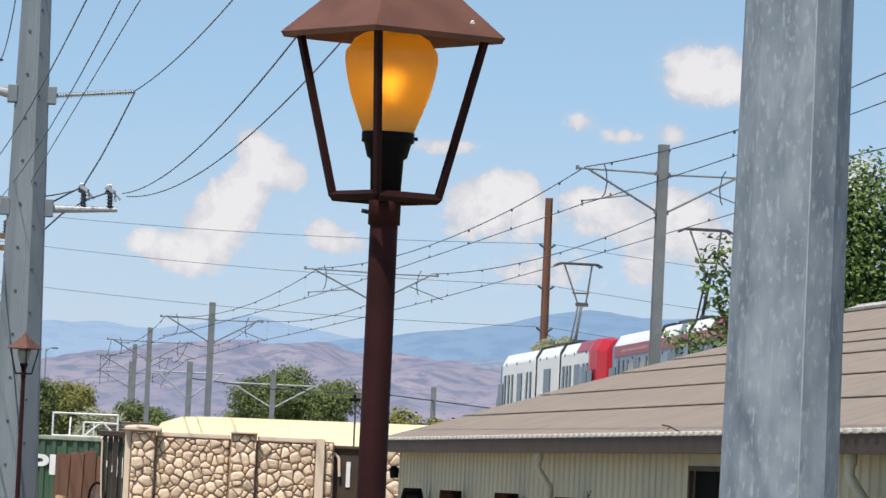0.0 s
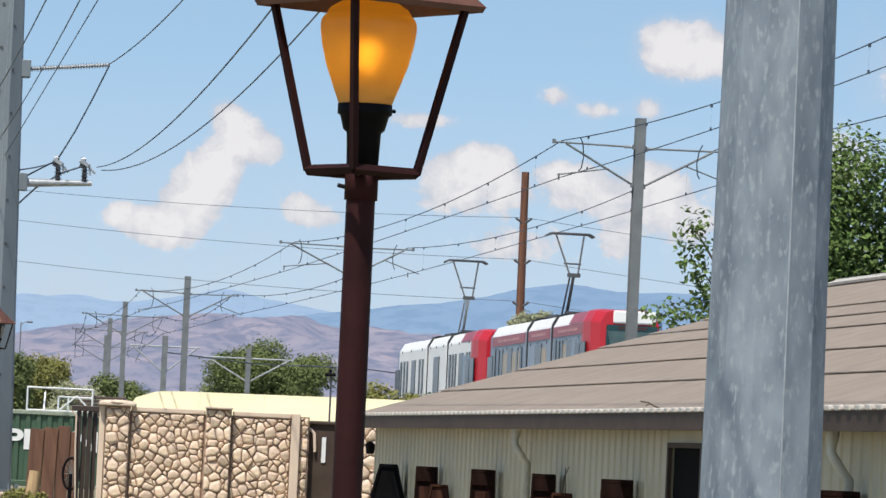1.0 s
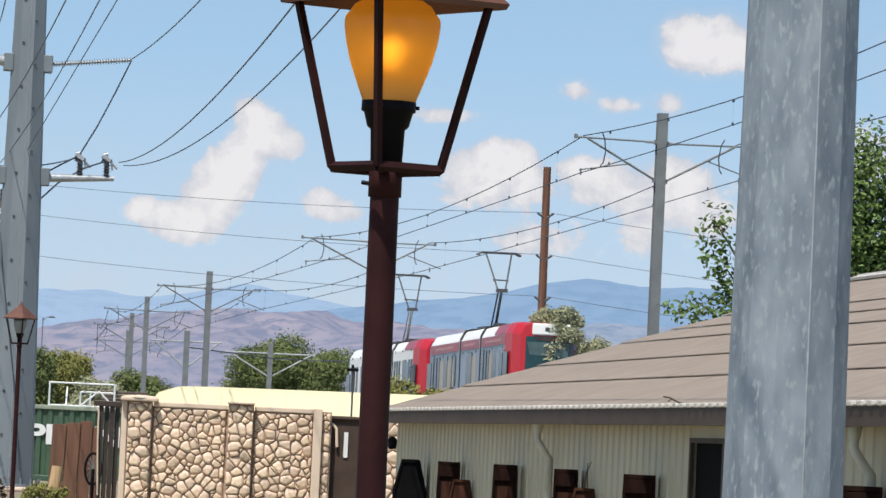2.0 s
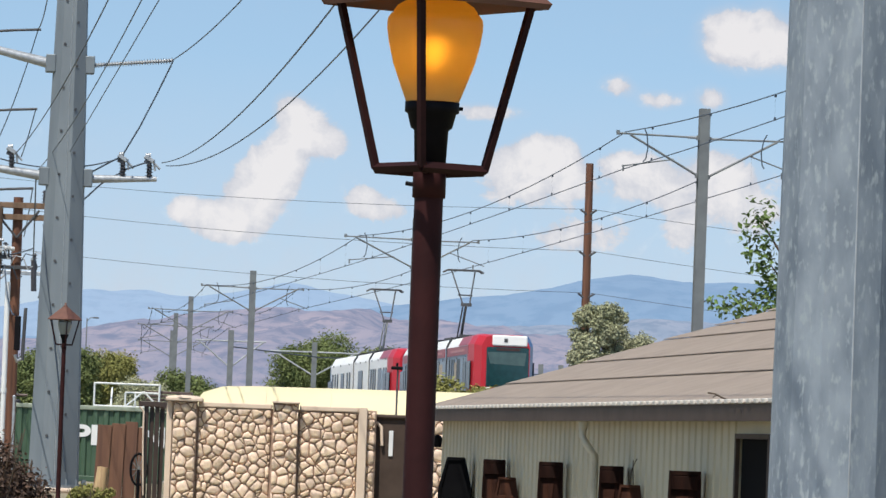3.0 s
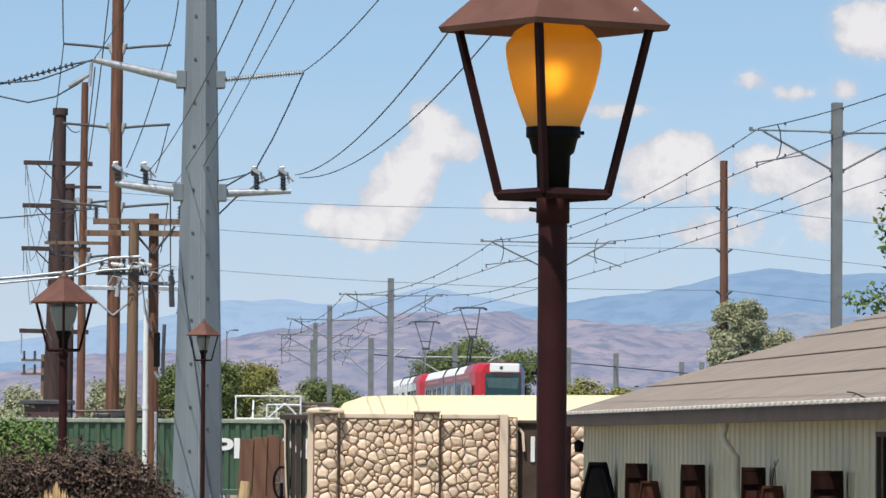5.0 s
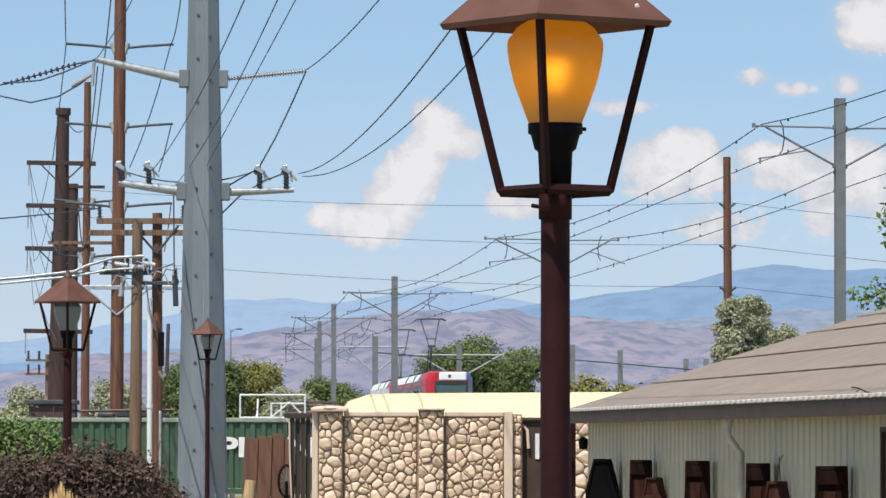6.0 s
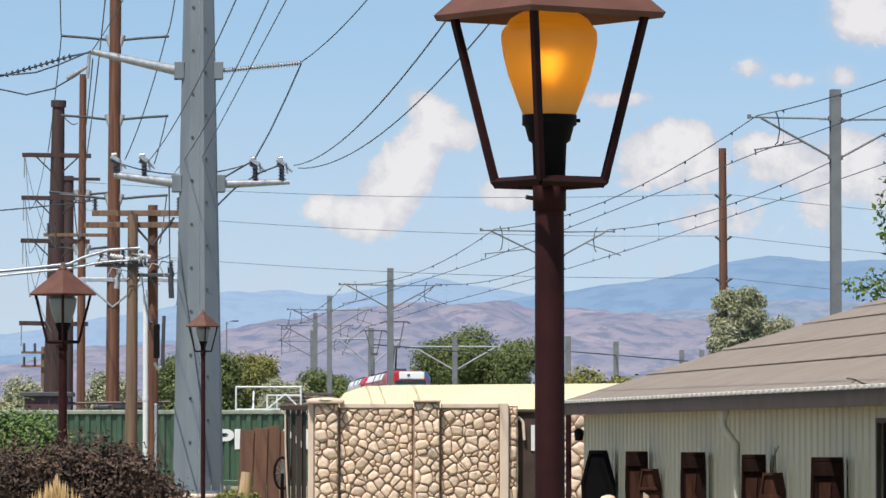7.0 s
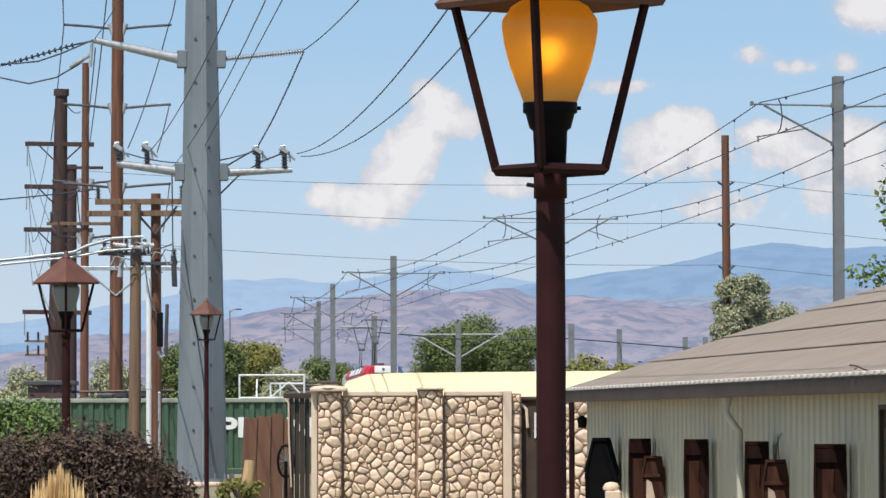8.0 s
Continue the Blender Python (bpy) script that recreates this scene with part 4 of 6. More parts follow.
def stone_field(x0, x1, z0, z1, size, parent, y_face):
    """Irregular cast stones filling a panel, each with a domed face and a recessed joint round it."""
    r = random.Random(int(x0 * 100) + 5)
    nx, nz = max(1, round((x1 - x0) / (size * 1.12))), max(1, round((z1 - z0) / (size * 0.88)))
    pts = []
    for j in range(-1, nz + 1):
        for i in range(-1, nx + 1):
            pts.append((x0 + (i + 0.5 + 0.5 * (j % 2) - 0.25 + r.uniform(-0.6, 0.6)) * (x1 - x0) / nx, z0 + (j + 0.5 + r.uniform(-0.55, 0.55)) * (z1 - z0) / nz, r.uniform(-0.5, 0.5) * size * size))
    for k, p in enumerate(pts):
        poly = [(x0, z0), (x1, z0), (x1, z1), (x0, z1)]
        for q in pts:
            if q is p or abs(q[0] - p[0]) > size * 3 or abs(q[1] - p[1]) > size * 3:
                continue
            dx, dz = q[0] - p[0], q[1] - p[1]
            poly = clip_poly(poly, dx, dz, dx * (p[0] + q[0]) / 2 + dz * (p[1] + q[1]) / 2 + (p[2] - q[2]) / 2)
            if len(poly) < 3:
                break
        if len(poly) < 3:
            continue
        cx, cz = sum(a for a, _ in poly) / len(poly), sum(b for _, b in poly) / len(poly)
        area = abs(sum(a[0] * b[1] - b[0] * a[1] for a, b in zip(poly, poly[1:] + poly[:1]))) / 2
        if area < size * size * 0.10:
            continue
        # round the corners
        soft = []
        for a, b in zip(poly, poly[1:] + poly[:1]):
            for t in (0.11, 0.89):
                soft.append((a[0] + (b[0] - a[0]) * t, a[1] + (b[1] - a[1]) * t))
        n = len(soft)
        half = math.sqrt(area) / 2
        ring = lambda s, dep: [(((a - cx) * s), -dep, ((b - cz) * s)) for a, b in soft]
        depth = 0.04 + r.random() * 0.035
        s0 = 1 - r.uniform(0.006, 0.016) / half
        tilt = (r.uniform(-0.16, 0.16), r.uniform(-0.16, 0.16))
        v = ring(s0, 0.0) + ring(s0 * 0.985, depth * 0.6) + ring(s0 * 0.90, depth * 0.98) + ring(s0 * 0.4, depth * 1.06)
        v = [(a, b + (a * tilt[0] + c * tilt[1] if b < 0 else 0), c) for a, b, c in v]
        f = []
        for m in range(3):
            f += [(m * n + i, m * n + (i + 1) % n, (m + 1) * n + (i + 1) % n, (m + 1) * n + i) for i in range(n)]
        f.append(tuple(range(3 * n, 4 * n)))
        g = Geo().add(v, f, True)
        part("stone", g, STONE, parent, "", pose(cx, y_face, cz))


def stone_wall():
    y = 109.0
    wall = solid("stone_wall", Geo().box((-0.75, y + 0.15, 1.2), (4.0, 0.24, 2.4)), MORTAR, "buff cast stone fence wall with pilasters and smooth coping",
                 "stone wall", kind="structure")
    yf = y + 0.03
    # plain end posts and coping
    part("end_post", Geo().box((-3.17, y + 0.1, 1.24), (0.13, 0.4, 2.48), bevel=0.015), CAST, wall)
    part("end_post", Geo().box((0.985, y + 0.08, 1.25), (0.19, 0.44, 2.5), bevel=0.015), CAST, wall)
    for a, b in ((-2.56, -0.97), (-0.38, 0.89)):
        part("coping", Geo().box(((a + b) / 2, y + 0.12, 2.44), (b - a, 0.34, 0.11), bevel=0.02), CAST, wall)
    for a, b, t in ((-3.1, -2.57, 2.49), (-0.96, -0.39, 2.52)):
        part("pilaster_core", Geo().box(((a + b) / 2, y + 0.05, t / 2), (b - a - 0.02, 0.40, t)), MORTAR, wall)
    cap = Geo()
    cap.box((-2.86, y + 0.02, 2.53), (0.80, 0.66, 0.08), bevel=0.02)
    cap.lathe([(0.40, 0.0), (0.34, 0.035), (0.16, 0.055), (0.0, 0.06)], (-2.86, y + 0.06, 2.565), 20)
    part("cap", cap, CAST, wall)
    part("cap", Geo().box((-0.675, y + 0.01, 2.545), (0.60, 0.62, 0.05), bevel=0.015), CAST, wall)
    stone_field(-3.09, -2.59, 0.0, 2.47, 0.172, wall, y - 0.15)
    stone_field(-2.55, -0.99, 0.0, 2.37, 0.158, wall, yf)
    stone_field(-0.945, -0.405, 0.0, 2.51, 0.175, wall, y - 0.15)
    stone_field(-0.37, 0.88, 0.0, 2.37, 0.158, wall, yf)
    part("end_core", Geo().box((1.18, y + 0.17, 1.22), (0.2, 0.24, 2.44)), MORTAR, wall)
    stone_field(1.085, 1.26, 0.0, 2.42, 0.2, wall, y + 0.05)
    wall2 = solid("stone_wall", Geo().box((2.75, y + 0.15, 1.2), (1.1, 0.24, 2.4)), MORTAR, "short return of the buff cast stone wall", "stone wall", kind="structure")
    stone_field(2.22, 3.2, 0.0, 2.38, 0.205, wall2, yf)
    part("coping", Geo().box((2.72, y + 0.12, 2.44), (1.0, 0.34, 0.1), bevel=0.02), CAST, wall2)
    gate = thing("gate", pose(1.75, y + 0.3, 0), "dark steel gate leaf between the stone walls", "gate")
    part("sheet", Geo().box((0, 0, 1.15), (0.98, 0.05, 2.3)), EAVE_TRIM, gate)
    part("rail", Geo().tube((-0.5, -0.05, 2.32), (0.5, -0.05, 2.32), 0.05), EAVE_TRIM, gate)
    part("sign", Geo().box((-0.14, -0.045, 1.75), (0.09, 0.02, 0.55)), WHITE_PAINT, gate, "narrow white strip")
    part("hose", Geo().path([(-0.46, -0.08, 2.2), (-0.36, -0.1, 2.1), (-0.33, -0.1, 1.7)], 0.035), CAST, gate)


stone_wall()

# ---- cream trailer behind the wall ----


def cream_trailer():
    y, k = 134.0, 0.893
    ob = thing("box_trailer", pose(0.8, y, 0), "long cream box trailer with a rounded roof, behind the wall", "trailer")
    cross = [(-1.3, 0.9), (-1.3, 2.30), (-1.18, 2.55), (-0.95, 2.80), (-0.6, 3.05), (-0.25, 3.22), (0.25, 3.28), (0.8, 3.2), (1.2, 2.9), (1.3, 2.4), (1.3, 0.9)]
    v, n = [], len(cross)
    ends = ((-4.6, 0.72, 0.9), (-4.3, 0.90, 0.97), (-3.7, 0.985, 1.0), (-2.8, 1.0, 1.0), (4.6, 1.022, 1.0))
    for x, kz, ky in ends:
        v += [(x * k, a * ky, (0.9 + (b - 0.9) * kz - 1.85) * k + 1.85) for a, b in cross]
    g = Geo()
    g.add(v, [(i * n + k, (i + 1) * n + k, (i + 1) * n + k + 1, i * n + k + 1) for i in range(len(ends) - 1) for k in range(n - 1)], True)
    g.add(v, [tuple(range(n)), tuple(reversed(range((len(ends) - 1) * n, len(ends) * n)))])
    part("body", g, CREAM_TANK, ob)
    for x in (-2.4, -0.5, 1.4, 3.3):
        part("seam", Geo().path([(x * k, a * 1.004, (0.9 + (b - 0.9) * 1.008 + 0.004 * x - 1.85) * k + 1.85) for a, b in cross], 0.01, 5), CAST, ob)
    part("chassis", Geo().box((0, 0, 0.75), (7.6, 1.6, 0.5)), GREY_DARK, ob)
    for x in (-2.9, -1.8, 3.0):
        for yy in (-1.05, 1.05):
            part("wheel", Geo().tube((x, yy - 0.12, 0.48), (x, yy + 0.12, 0.48), 0.48, n=20), RUBBER, ob)


cream_trailer()

# ---- long shed ----
SHED_A = Vector((2.2, 88.7, 0))
SHED_D = Vector((-0.0992, 0.9951, 0)).normalized()
SHED_N = Vector((SHED_D.y, -SHED_D.x, 0))
SHED_L, SHED_W = 44.0, 16.4
SHED_M = Matrix(((-SHED_D.x, SHED_N.x, 0, SHED_A.x), (-SHED_D.y, SHED_N.y, 0, SHED_A.y), (0, 0, 1, 0), (0, 0, 0, 1)))
# shed space: x runs from the far corner towards the near end, y across the building, z up


def shed():
    ob = thing("shed", SHED_M, "long low shed with cream ribbed metal siding and a tan roof", "building", kind="structure")
    wt, L, W = 2.18, SHED_L, SHED_W
    doors = [(28.6, 30.6)]
    g = Geo()
    edges = [0.0]
    for a, b in doors:
        edges += [a, b]
    edges.append(L)
    for a, b in zip(edges[::2], edges[1::2]):
        g.box(((a + b) / 2, 0.06, wt / 2), (b - a, 0.12, wt))
    for a, b in doors:
        g.box(((a + b) / 2, 0.06, (1.97 + wt) / 2), (b - a, 0.12, wt - 1.97))
    g.box((L / 2, W - 0.06, wt / 2), (L, 0.12, wt))
    part("wall", g, SIDING, ob)
    for xx in (0.06, L - 0.06):
        e = Geo()
        e.prism([(0.0, 0.0), (W, 0.0), (W, wt), (W / 2, wt + 0.32 * W / 2), (0, wt)], lambda a, b: (xx - 0.06, a, b), lambda a, b: (xx + 0.06, a, b))
        part("gable", e, SIDING, ob)
    rib = Geo().prism([(-0.06, 0), (-0.035, 0.024), (0.035, 0.024), (0.06, 0)], lambda a, b: (a, -b, 0.05), lambda a, b: (a, -b, wt)).mesh("rib", SIDING)
    x = 0.25
    while x < L:
        if not any(a - 0.12 < x < b + 0.12 for a, b in doors):
            part("rib", rib, SIDING, ob, "", pose(x, 0, 0))
        x += RIB_PITCH
    for a, b in doors:
        # flush near-black panel: the shade inside the opening put into its colour
        d = part("doorway", Geo().box(((a + b) / 2, 0.05, 0.985), (b - a, 0.05, 1.97)), DARK_OPENING, ob, "near-black panel standing in for the doorway's shaded inside")
        fr = Geo()
        for xx in (a - 0.05, b + 0.05):
            fr.box((xx, -0.015, 1.0), (0.1, 0.07, 2.0))
        fr.box(((a + b) / 2, -0.015, 2.0), (b - a + 0.2, 0.072, 0.06))
        part("door_frame", fr, EAVE_TRIM, ob)
    # roof courses climbing to the ridge
    over, rise = 0.40, 0.32
    ez = 2.36
    run = W / 2 + over
    laps = (0.0, 0.185, 0.34, 0.51, 0.615, 0.72, 1.0)
    for side in (0, 1):
        for l0, l1 in zip(laps, laps[1:]):
            a0, a1 = -over + run * l0 - 0.06, -over + run * l1
            z0, z1 = ez + rise * (a0 + over) + 0.040, ez + rise * (a1 + over) + 0.012
            fy = (lambda q: q) if side == 0 else (lambda q: W - q)
            c = Geo()
            v = [(-0.35, fy(a0), z0), (L + 0.35, fy(a0), z0), (L + 0.35, fy(a1), z1), (-0.35, fy(a1), z1)]
            v += [(p[0], p[1], p[2] - 0.012) for p in v]
            c.add(v, [(0, 1, 2, 3), (7, 6, 5, 4), (0, 4, 5, 1), (1, 5, 6, 2), (2, 6, 7, 3), (3, 7, 4, 0)])
            part("roof_panel", c, ROOF_TAN, ob)
    part("roof_deck", Geo().prism([(-over + 0.1, ez - 0.06), (W / 2, ez + rise * (W / 2 + over) - 0.06), (W + over - 0.1, ez - 0.06)],
                                  lambda a, b: (-0.2, a, b), lambda a, b: (L + 0.2, a, b)), EAVE_TRIM, ob)
    part("ridge_cap", Geo().box((L / 2, W / 2 - 0.1, ez + rise * (W / 2 + over) + 0.03), (L + 0.7, 0.3, 0.05), rx=17).box(
        (L / 2, W / 2 + 0.1, ez + rise * (W / 2 + over) + 0.03), (L + 0.7, 0.3, 0.05), rx=-17), ROOF_LIP, ob)
    part("fascia", Geo().box((L / 2, -over - 0.02, ez - 0.095), (L + 0.6, 0.05, 0.20)), EAVE_TRIM, ob)
    part("soffit", Geo().box((L / 2, -over / 2, ez - 0.165), (L + 0.6, over - 0.02, 0.03)), SOFFIT, ob)
    tick = Geo().box((0, 0, 0), (0.20, 0.06, 0.055), bevel=0.010).mesh("roof_rib_end", ROOF_LIP)
    x = -0.2
    while x < L + 0.3:
        part("roof_rib_end", tick, ROOF_LIP, ob, "", pose(x, -over - 0.05, ez + 0.032))
        x += RIB_PITCH
    for x in (18.0, 38.75):
        p = Geo().path([(x, -over + 0.13, ez - 0.17), (x, -over + 0.12, ez - 0.40), (x + 0.05, -over + 0.15, ez - 0.47), (x + 0.05, -0.16, ez - 0.60), (x + 0.05, -0.10, ez - 0.66),
                       (x + 0.05, -0.09, 0.15)], 0.052, 8).tube((x, -over + 0.13, ez - 0.17), (x, -over + 0.125, ez - 0.31), 0.075, 0.06, n=10)
        part("downspout", p, CREAM_PIPE, ob, "cream painted downspout with an offset bend")
    return ob


RIB_PITCH = 0.46
SHED = shed()

# ---- wooden and dark poles ----


def wood_pole(x, y, h, r, material, label, lean=(0.0, 0.0), taper=0.78):
    ob = thing("utility_pole", pose(x, y, 0, lean[1], lean[0], 0), label, "utility pole", "wooden utility poles")
    part("shaft", Geo().tube((0, 0, 0), (0, 0, h), r, r * taper, n=14), material, ob)
    return ob


def davit_arms(pole, zs, reach, lift, bell_r=0.11):
    """Pairs of slim insulated arms, drooping from the tips to the pole."""
    for z in zs:
        for sd in (-1, 1):
            g = Geo().path([(sd * 0.2, 0, z), (sd * reach * 0.5, 0, z + lift * 0.55), (sd * reach, 0, z + lift)], 0.05, 6)
            a = part("arm", g, GREY_DARK, pole)
            part("insulator", Geo().tube((sd * 0.16, 0, z - 0.22), (sd * 0.3, 0, z + 0.2), bell_r), PORCELAIN, a)


def cross_arm(pole, z, x0, x1, t, material, hangers=(), pins=()):
    a = part("crossarm", Geo().box(((x0 + x1) / 2, -0.2, z), (x1 - x0, t, t * 1.15), bevel=0.01), material, pole)
    for x in hangers:
        g = Geo()
        lattice_insulator(g, (x, -0.2, z - t * 0.5), (x, -0.2, z - t - 0.85), 0.04, 9, 0.02)
        part("insulator", g, PORCELAIN, a)
    for x in pins:
        g = Geo()
        lattice_insulator(g, (x, -0.2, z + t * 0.6), (x, -0.2, z + t * 0.6 + 0.42), 0.11, 4, 0.05)
        part("insulator", g, INSUL_DARK, a)
    return a


dark = wood_pole(-18.0, 224, 16.4, 0.50, WOOD_DARK, "thick dark brown utility pole with three crossarms", (0.9, 0), 0.54)
for z in (14.15, 12.25, 10.35, 6.7):
    cross_arm(dark, z, -1.55, 1.5, 0.17, WOOD_DARK, (-1.45,))
for z in (14.15, 12.25, 10.35):
    for sd in (-1, 1):
        part("arm_brace", Geo().tube((sd * 0.95, -0.2, z - 0.05), (sd * 0.22, -0.2, z - 0.75), 0.035, n=6), WOOD_DARK, dark)
part("cap", Geo().tube((0, 0, 16.3), (0, 0, 16.6), 0.34, n=14), WOOD_DARK, dark)
dark2 = wood_pole(-17.75, 229, 13.5, 0.3, WOOD_DARK, "dark brown utility pole behind a thicker one", (0.3, 0))
cross_arm(dark2, 13.35, -0.3, 1.45, 0.12, WOOD_DARK)
slim = wood_pole(-15.95, 213.3, 17.0, 0.19, WOOD_POLE, "slim brown wooden pole with davit arms", (0.3, 0))
davit_arms(slim, (9.6, 11.9), 1.4, 0.12)
cross_arm(slim, 10.2, -1.6, 1.4, 0.12, WOOD_LIGHT, (), (-1.4, 1.2))
tall = wood_pole(-13.35, 194.8, 25.0, 0.27, WOOD_POLE, "tall brown wooden pole with pairs of slim insulated arms", (0.35, 0))
davit_arms(tall, (17.0, 13.93, 10.87), 2.07, 0.16)
cross_arm(tall, 7.75, -2.4, 2.6, 0.13, BRIGHT_METAL)
part("brace", Geo().tube((-1.2, -0.25, 7.7), (0, -0.25, 6.7), 0.04).tube((1.2, -0.25, 7.7), (0, -0.25, 6.7), 0.04), BRIGHT_METAL, tall)
short_a = wood_pole(-10.55, 162.9, 8.9, 0.21, WOOD_LIGHT, "weathered light brown pole of a two-pole frame", (0.4, 0))
short_b = wood_pole(-9.88, 163.4, 9.22, 0.20, WOOD_POLE, "brown wooden pole of a two-pole frame with crossarms", (0, 0))
cross_arm(short_b, 8.95, -1.95, 0.9, 0.16, WOOD_LIGHT, (), (-1.85, 0.85))
cross_arm(short_b, 8.57, -2.2, 0.9, 0.16, WOOD_LIGHT)
cross_arm(short_b, 6.95, -0.6, 0.7, 0.10, GREY_DARK, (), (0.6, -0.5))
cross_arm(short_a, 7.25, -1.2, 0.55, 0.10, GREY_DARK, (), (-1.0, -0.3, 0.3))
part("brace", Geo().tube((-0.8, -0.3, 8.8), (0, -0.22, 7.9), 0.04), GREY_DARK, short_b)
part("brace", Geo().tube((0.7, -0.3, 8.8), (0, -0.22, 7.9), 0.04), GREY_DARK, short_b)
for k, (x, z, ln) in enumerate(((-0.95, 7.42, 0.34), (-0.5, 7.50, 0.42), (0.02, 7.46, 0.40), (0.42, 7.52, 0.36))):
    g = Geo()
    lattice_insulator(g, (x - ln / 2, -0.32, z + 0.05 * (k % 2)), (x + ln / 2, -0.32, z), 0.10, 4, 0.06)
    part("insulator", g, WHITE_PAINT, short_a)
    part("insulator_pin", Geo().tube((x, -0.22, 7.2), (x, -0.32, z), 0.03, n=6), GREY_DARK, short_a)
part("fuse_cutout", Geo().tube((0.62, -0.25, 6.2), (0.58, -0.25, 7.2), 0.09), INSUL_DARK, short_b)
part("fuse_cutout", Geo().tube((-0.5, -0.25, 6.5), (-0.42, -0.25, 7.1), 0.08), PORCELAIN, short_a)
conduit = solid("conduit", Geo().tube((0, 0, 0), (0, 0, 6.45), 0.085, n=12).lathe([(0.1, 0), (0.1, 0.15)], (0, 0, 2.9), 12), WHITE_PAINT, "pale metal conduit rising beside the wooden poles", "conduit",
                m=pose(-10.05, 162.4, 0))
box = thing("meter_box", pose(-8.35, 140.0, 4.0), "black equipment case hung beside the steel pole", "equipment box")
part("case", Geo().box((0, 0, 0.4), (0.16, 0.3, 0.95), bevel=0.02), SOCKET, box)
part("bracket", Geo().tube((0.16, 0, -0.35), (0.2, 0, 1.1), 0.05), GREY_DARK, box)
part("hook", Geo().path([(0.14, 0, -0.3), (0.02, 0, -0.38), (-0.05, 0, -0.2)], 0.05), BRIGHT_METAL, box)
small = wood_pole(-21.37, 260, 6.3, 0.12, WOOD_LIGHT, "small far utility pole with short crossarms", (0, 0))
for z in (6.0, 5.3):
    cross_arm(small, z, -1.1, 1.05, 0.10, WOOD_LIGHT, (), (-0.95, -0.4, 0.4, 0.95))
rwood = wood_pole(10.45, 199.0, 13.05, 0.19, WOOD_POLE, "reddish wooden pole with short upswept insulators beside the track", (-0.35, 0))
for z in (11.0, 9.35, 7.7):
    for sd in (-1, 1):
        part("insulator", Geo().tube((0, -0.1, z), (sd * 0.32, -0.1, z + 0.22), 0.045), GREY_DARK, rwood)
fence_post = solid("fence_post", Geo().tube((0, 0, 0), (0, 0, 2.55), 0.035, n=10).lathe([(0.04, 0.0), (0.05, 0.03), (0.0, 0.07)], (0, 0, 2.55), 10), BRIGHT_METAL, "thin galvanised fence post", "post",
                   m=pose(-7.65, 128, 0))
street = thing("street_lamp", pose(-14.7, 320, 0), "thin grey street lamp far behind the steel pole", "street lamp")
part("pole", Geo().tube((0, 0, 0), (0, 0, 8.9), 0.05, 0.035), POLE_GREY, street)
part("arm", Geo().path([(0, 0, 8.7), (0.2, 0, 8.92), (0.5, 0, 8.95)], 0.03), POLE_GREY, street)
part("head", Geo().box((0.55, 0, 8.94), (0.4, 0.2, 0.09), bevel=0.03), GREY_DARK, street)

# ---- power cables ----
ST = Vector((-7.43, 144.5, 0))
NP = Vector((3.80, 37.3, 0))
cable(hang(ST + Vector((2.93, 0, 12.46)), (4.05, 37.0, 13.0), 1.24, 30), 0.016)
cable(hang(ST + Vector((2.72, 0, 9.5)), (2.25, 37.0, 8.58), 1.08, 30), 0.014)
cable(hang(ST + Vector((2.85, 0, 9.42)), (4.21, 37.0, 10.96), 1.85, 30), 0.014)
cable([ST + Vector(p) for p in ((2.93, 0, 12.42), (2.5, 0.03, 11.45), (2.05, 0.03, 10.5), (1.62, 0, 9.72))], 0.025)
cable([ST + Vector(p) for p in ((1.5, 0, 9.6), (1.1, 0.3, 9.4), (0.6, 0.9, 9.15), (-0.3, 2.0, 8.6))], 0.025)
cable([ST + Vector(p) for p in ((2.3, 0, 9.5), (1.75, 0.1, 9.3), (1.0, 0.4, 8.85), (0.4, 0.9, 8.3), (-0.3, 2.0, 7.6))], 0.025)
cable(hang(ST + Vector((-1.55, 0, 9.5)), (4.47, -10, 13.0), 1.96, 36), 0.013)
cable(hang(ST + Vector((-2.36, 0, 9.6)), ST + Vector((1.5, 0.4, 9.6)), 0.35, 16), 0.02)
cable(hang((-9.36, 163.0, 10.0), (4.88, -10, 13.0), 1.7, 36), 0.013)
cable(hang((-9.03, 163.0, 9.32), (6.7, -10, 13.0), 0.05, 36), 0.013)
cable(hang(ST + Vector((-3.05, 0, 12.8)), (4.64, -10, 13.0), 1.69, 36), 0.014)
tip = ST + Vector((-3.08, 0, 12.75))
string = Geo()
lattice_insulator(string, tip + Vector((-0.55, 0.1, -0.1)), tip + Vector((-2.55, 0.5, -0.64)), 0.085, 12, 0.022)
solid("insulator_string", string, INSUL_DARK, "string of dark disc insulators off the steel arm", "insulator")
cable(hang(tip, tip + Vector((-0.6, 0.1, -0.11)), 0.0), 0.03)
cable(hang(tip + Vector((-2.55, 0.5, -0.64)), (-34, 150, 10.6), 0.5), 0.025)
cable([tip + Vector(q) for q in ((0, 0, 0.03), (-0.9, 0.1, -0.34), (-1.6, 0.2, -0.57), (-2.2, 0.3, -0.62), (-2.7, 0.5, -0.62))], 0.025)
cable([tip + Vector(q) for q in ((-0.15, 0, -0.45), (-0.45, 0.1, -0.68), (-1.1, 0.3, -1.03), (-1.9, 0.5, -1.19), (-2.7, 0.5, -1.02), (-4.2, 0.6, -0.6))], 0.025)
clamp = Geo().tube(tip + Vector((-0.05, 0, -0.05)), tip + Vector((-0.1, 0, -0.75)), 0.05).tube(tip + Vector((-0.1, 0, -0.4)), tip + Vector((-0.7, 0.1, -0.75)), 0.06)
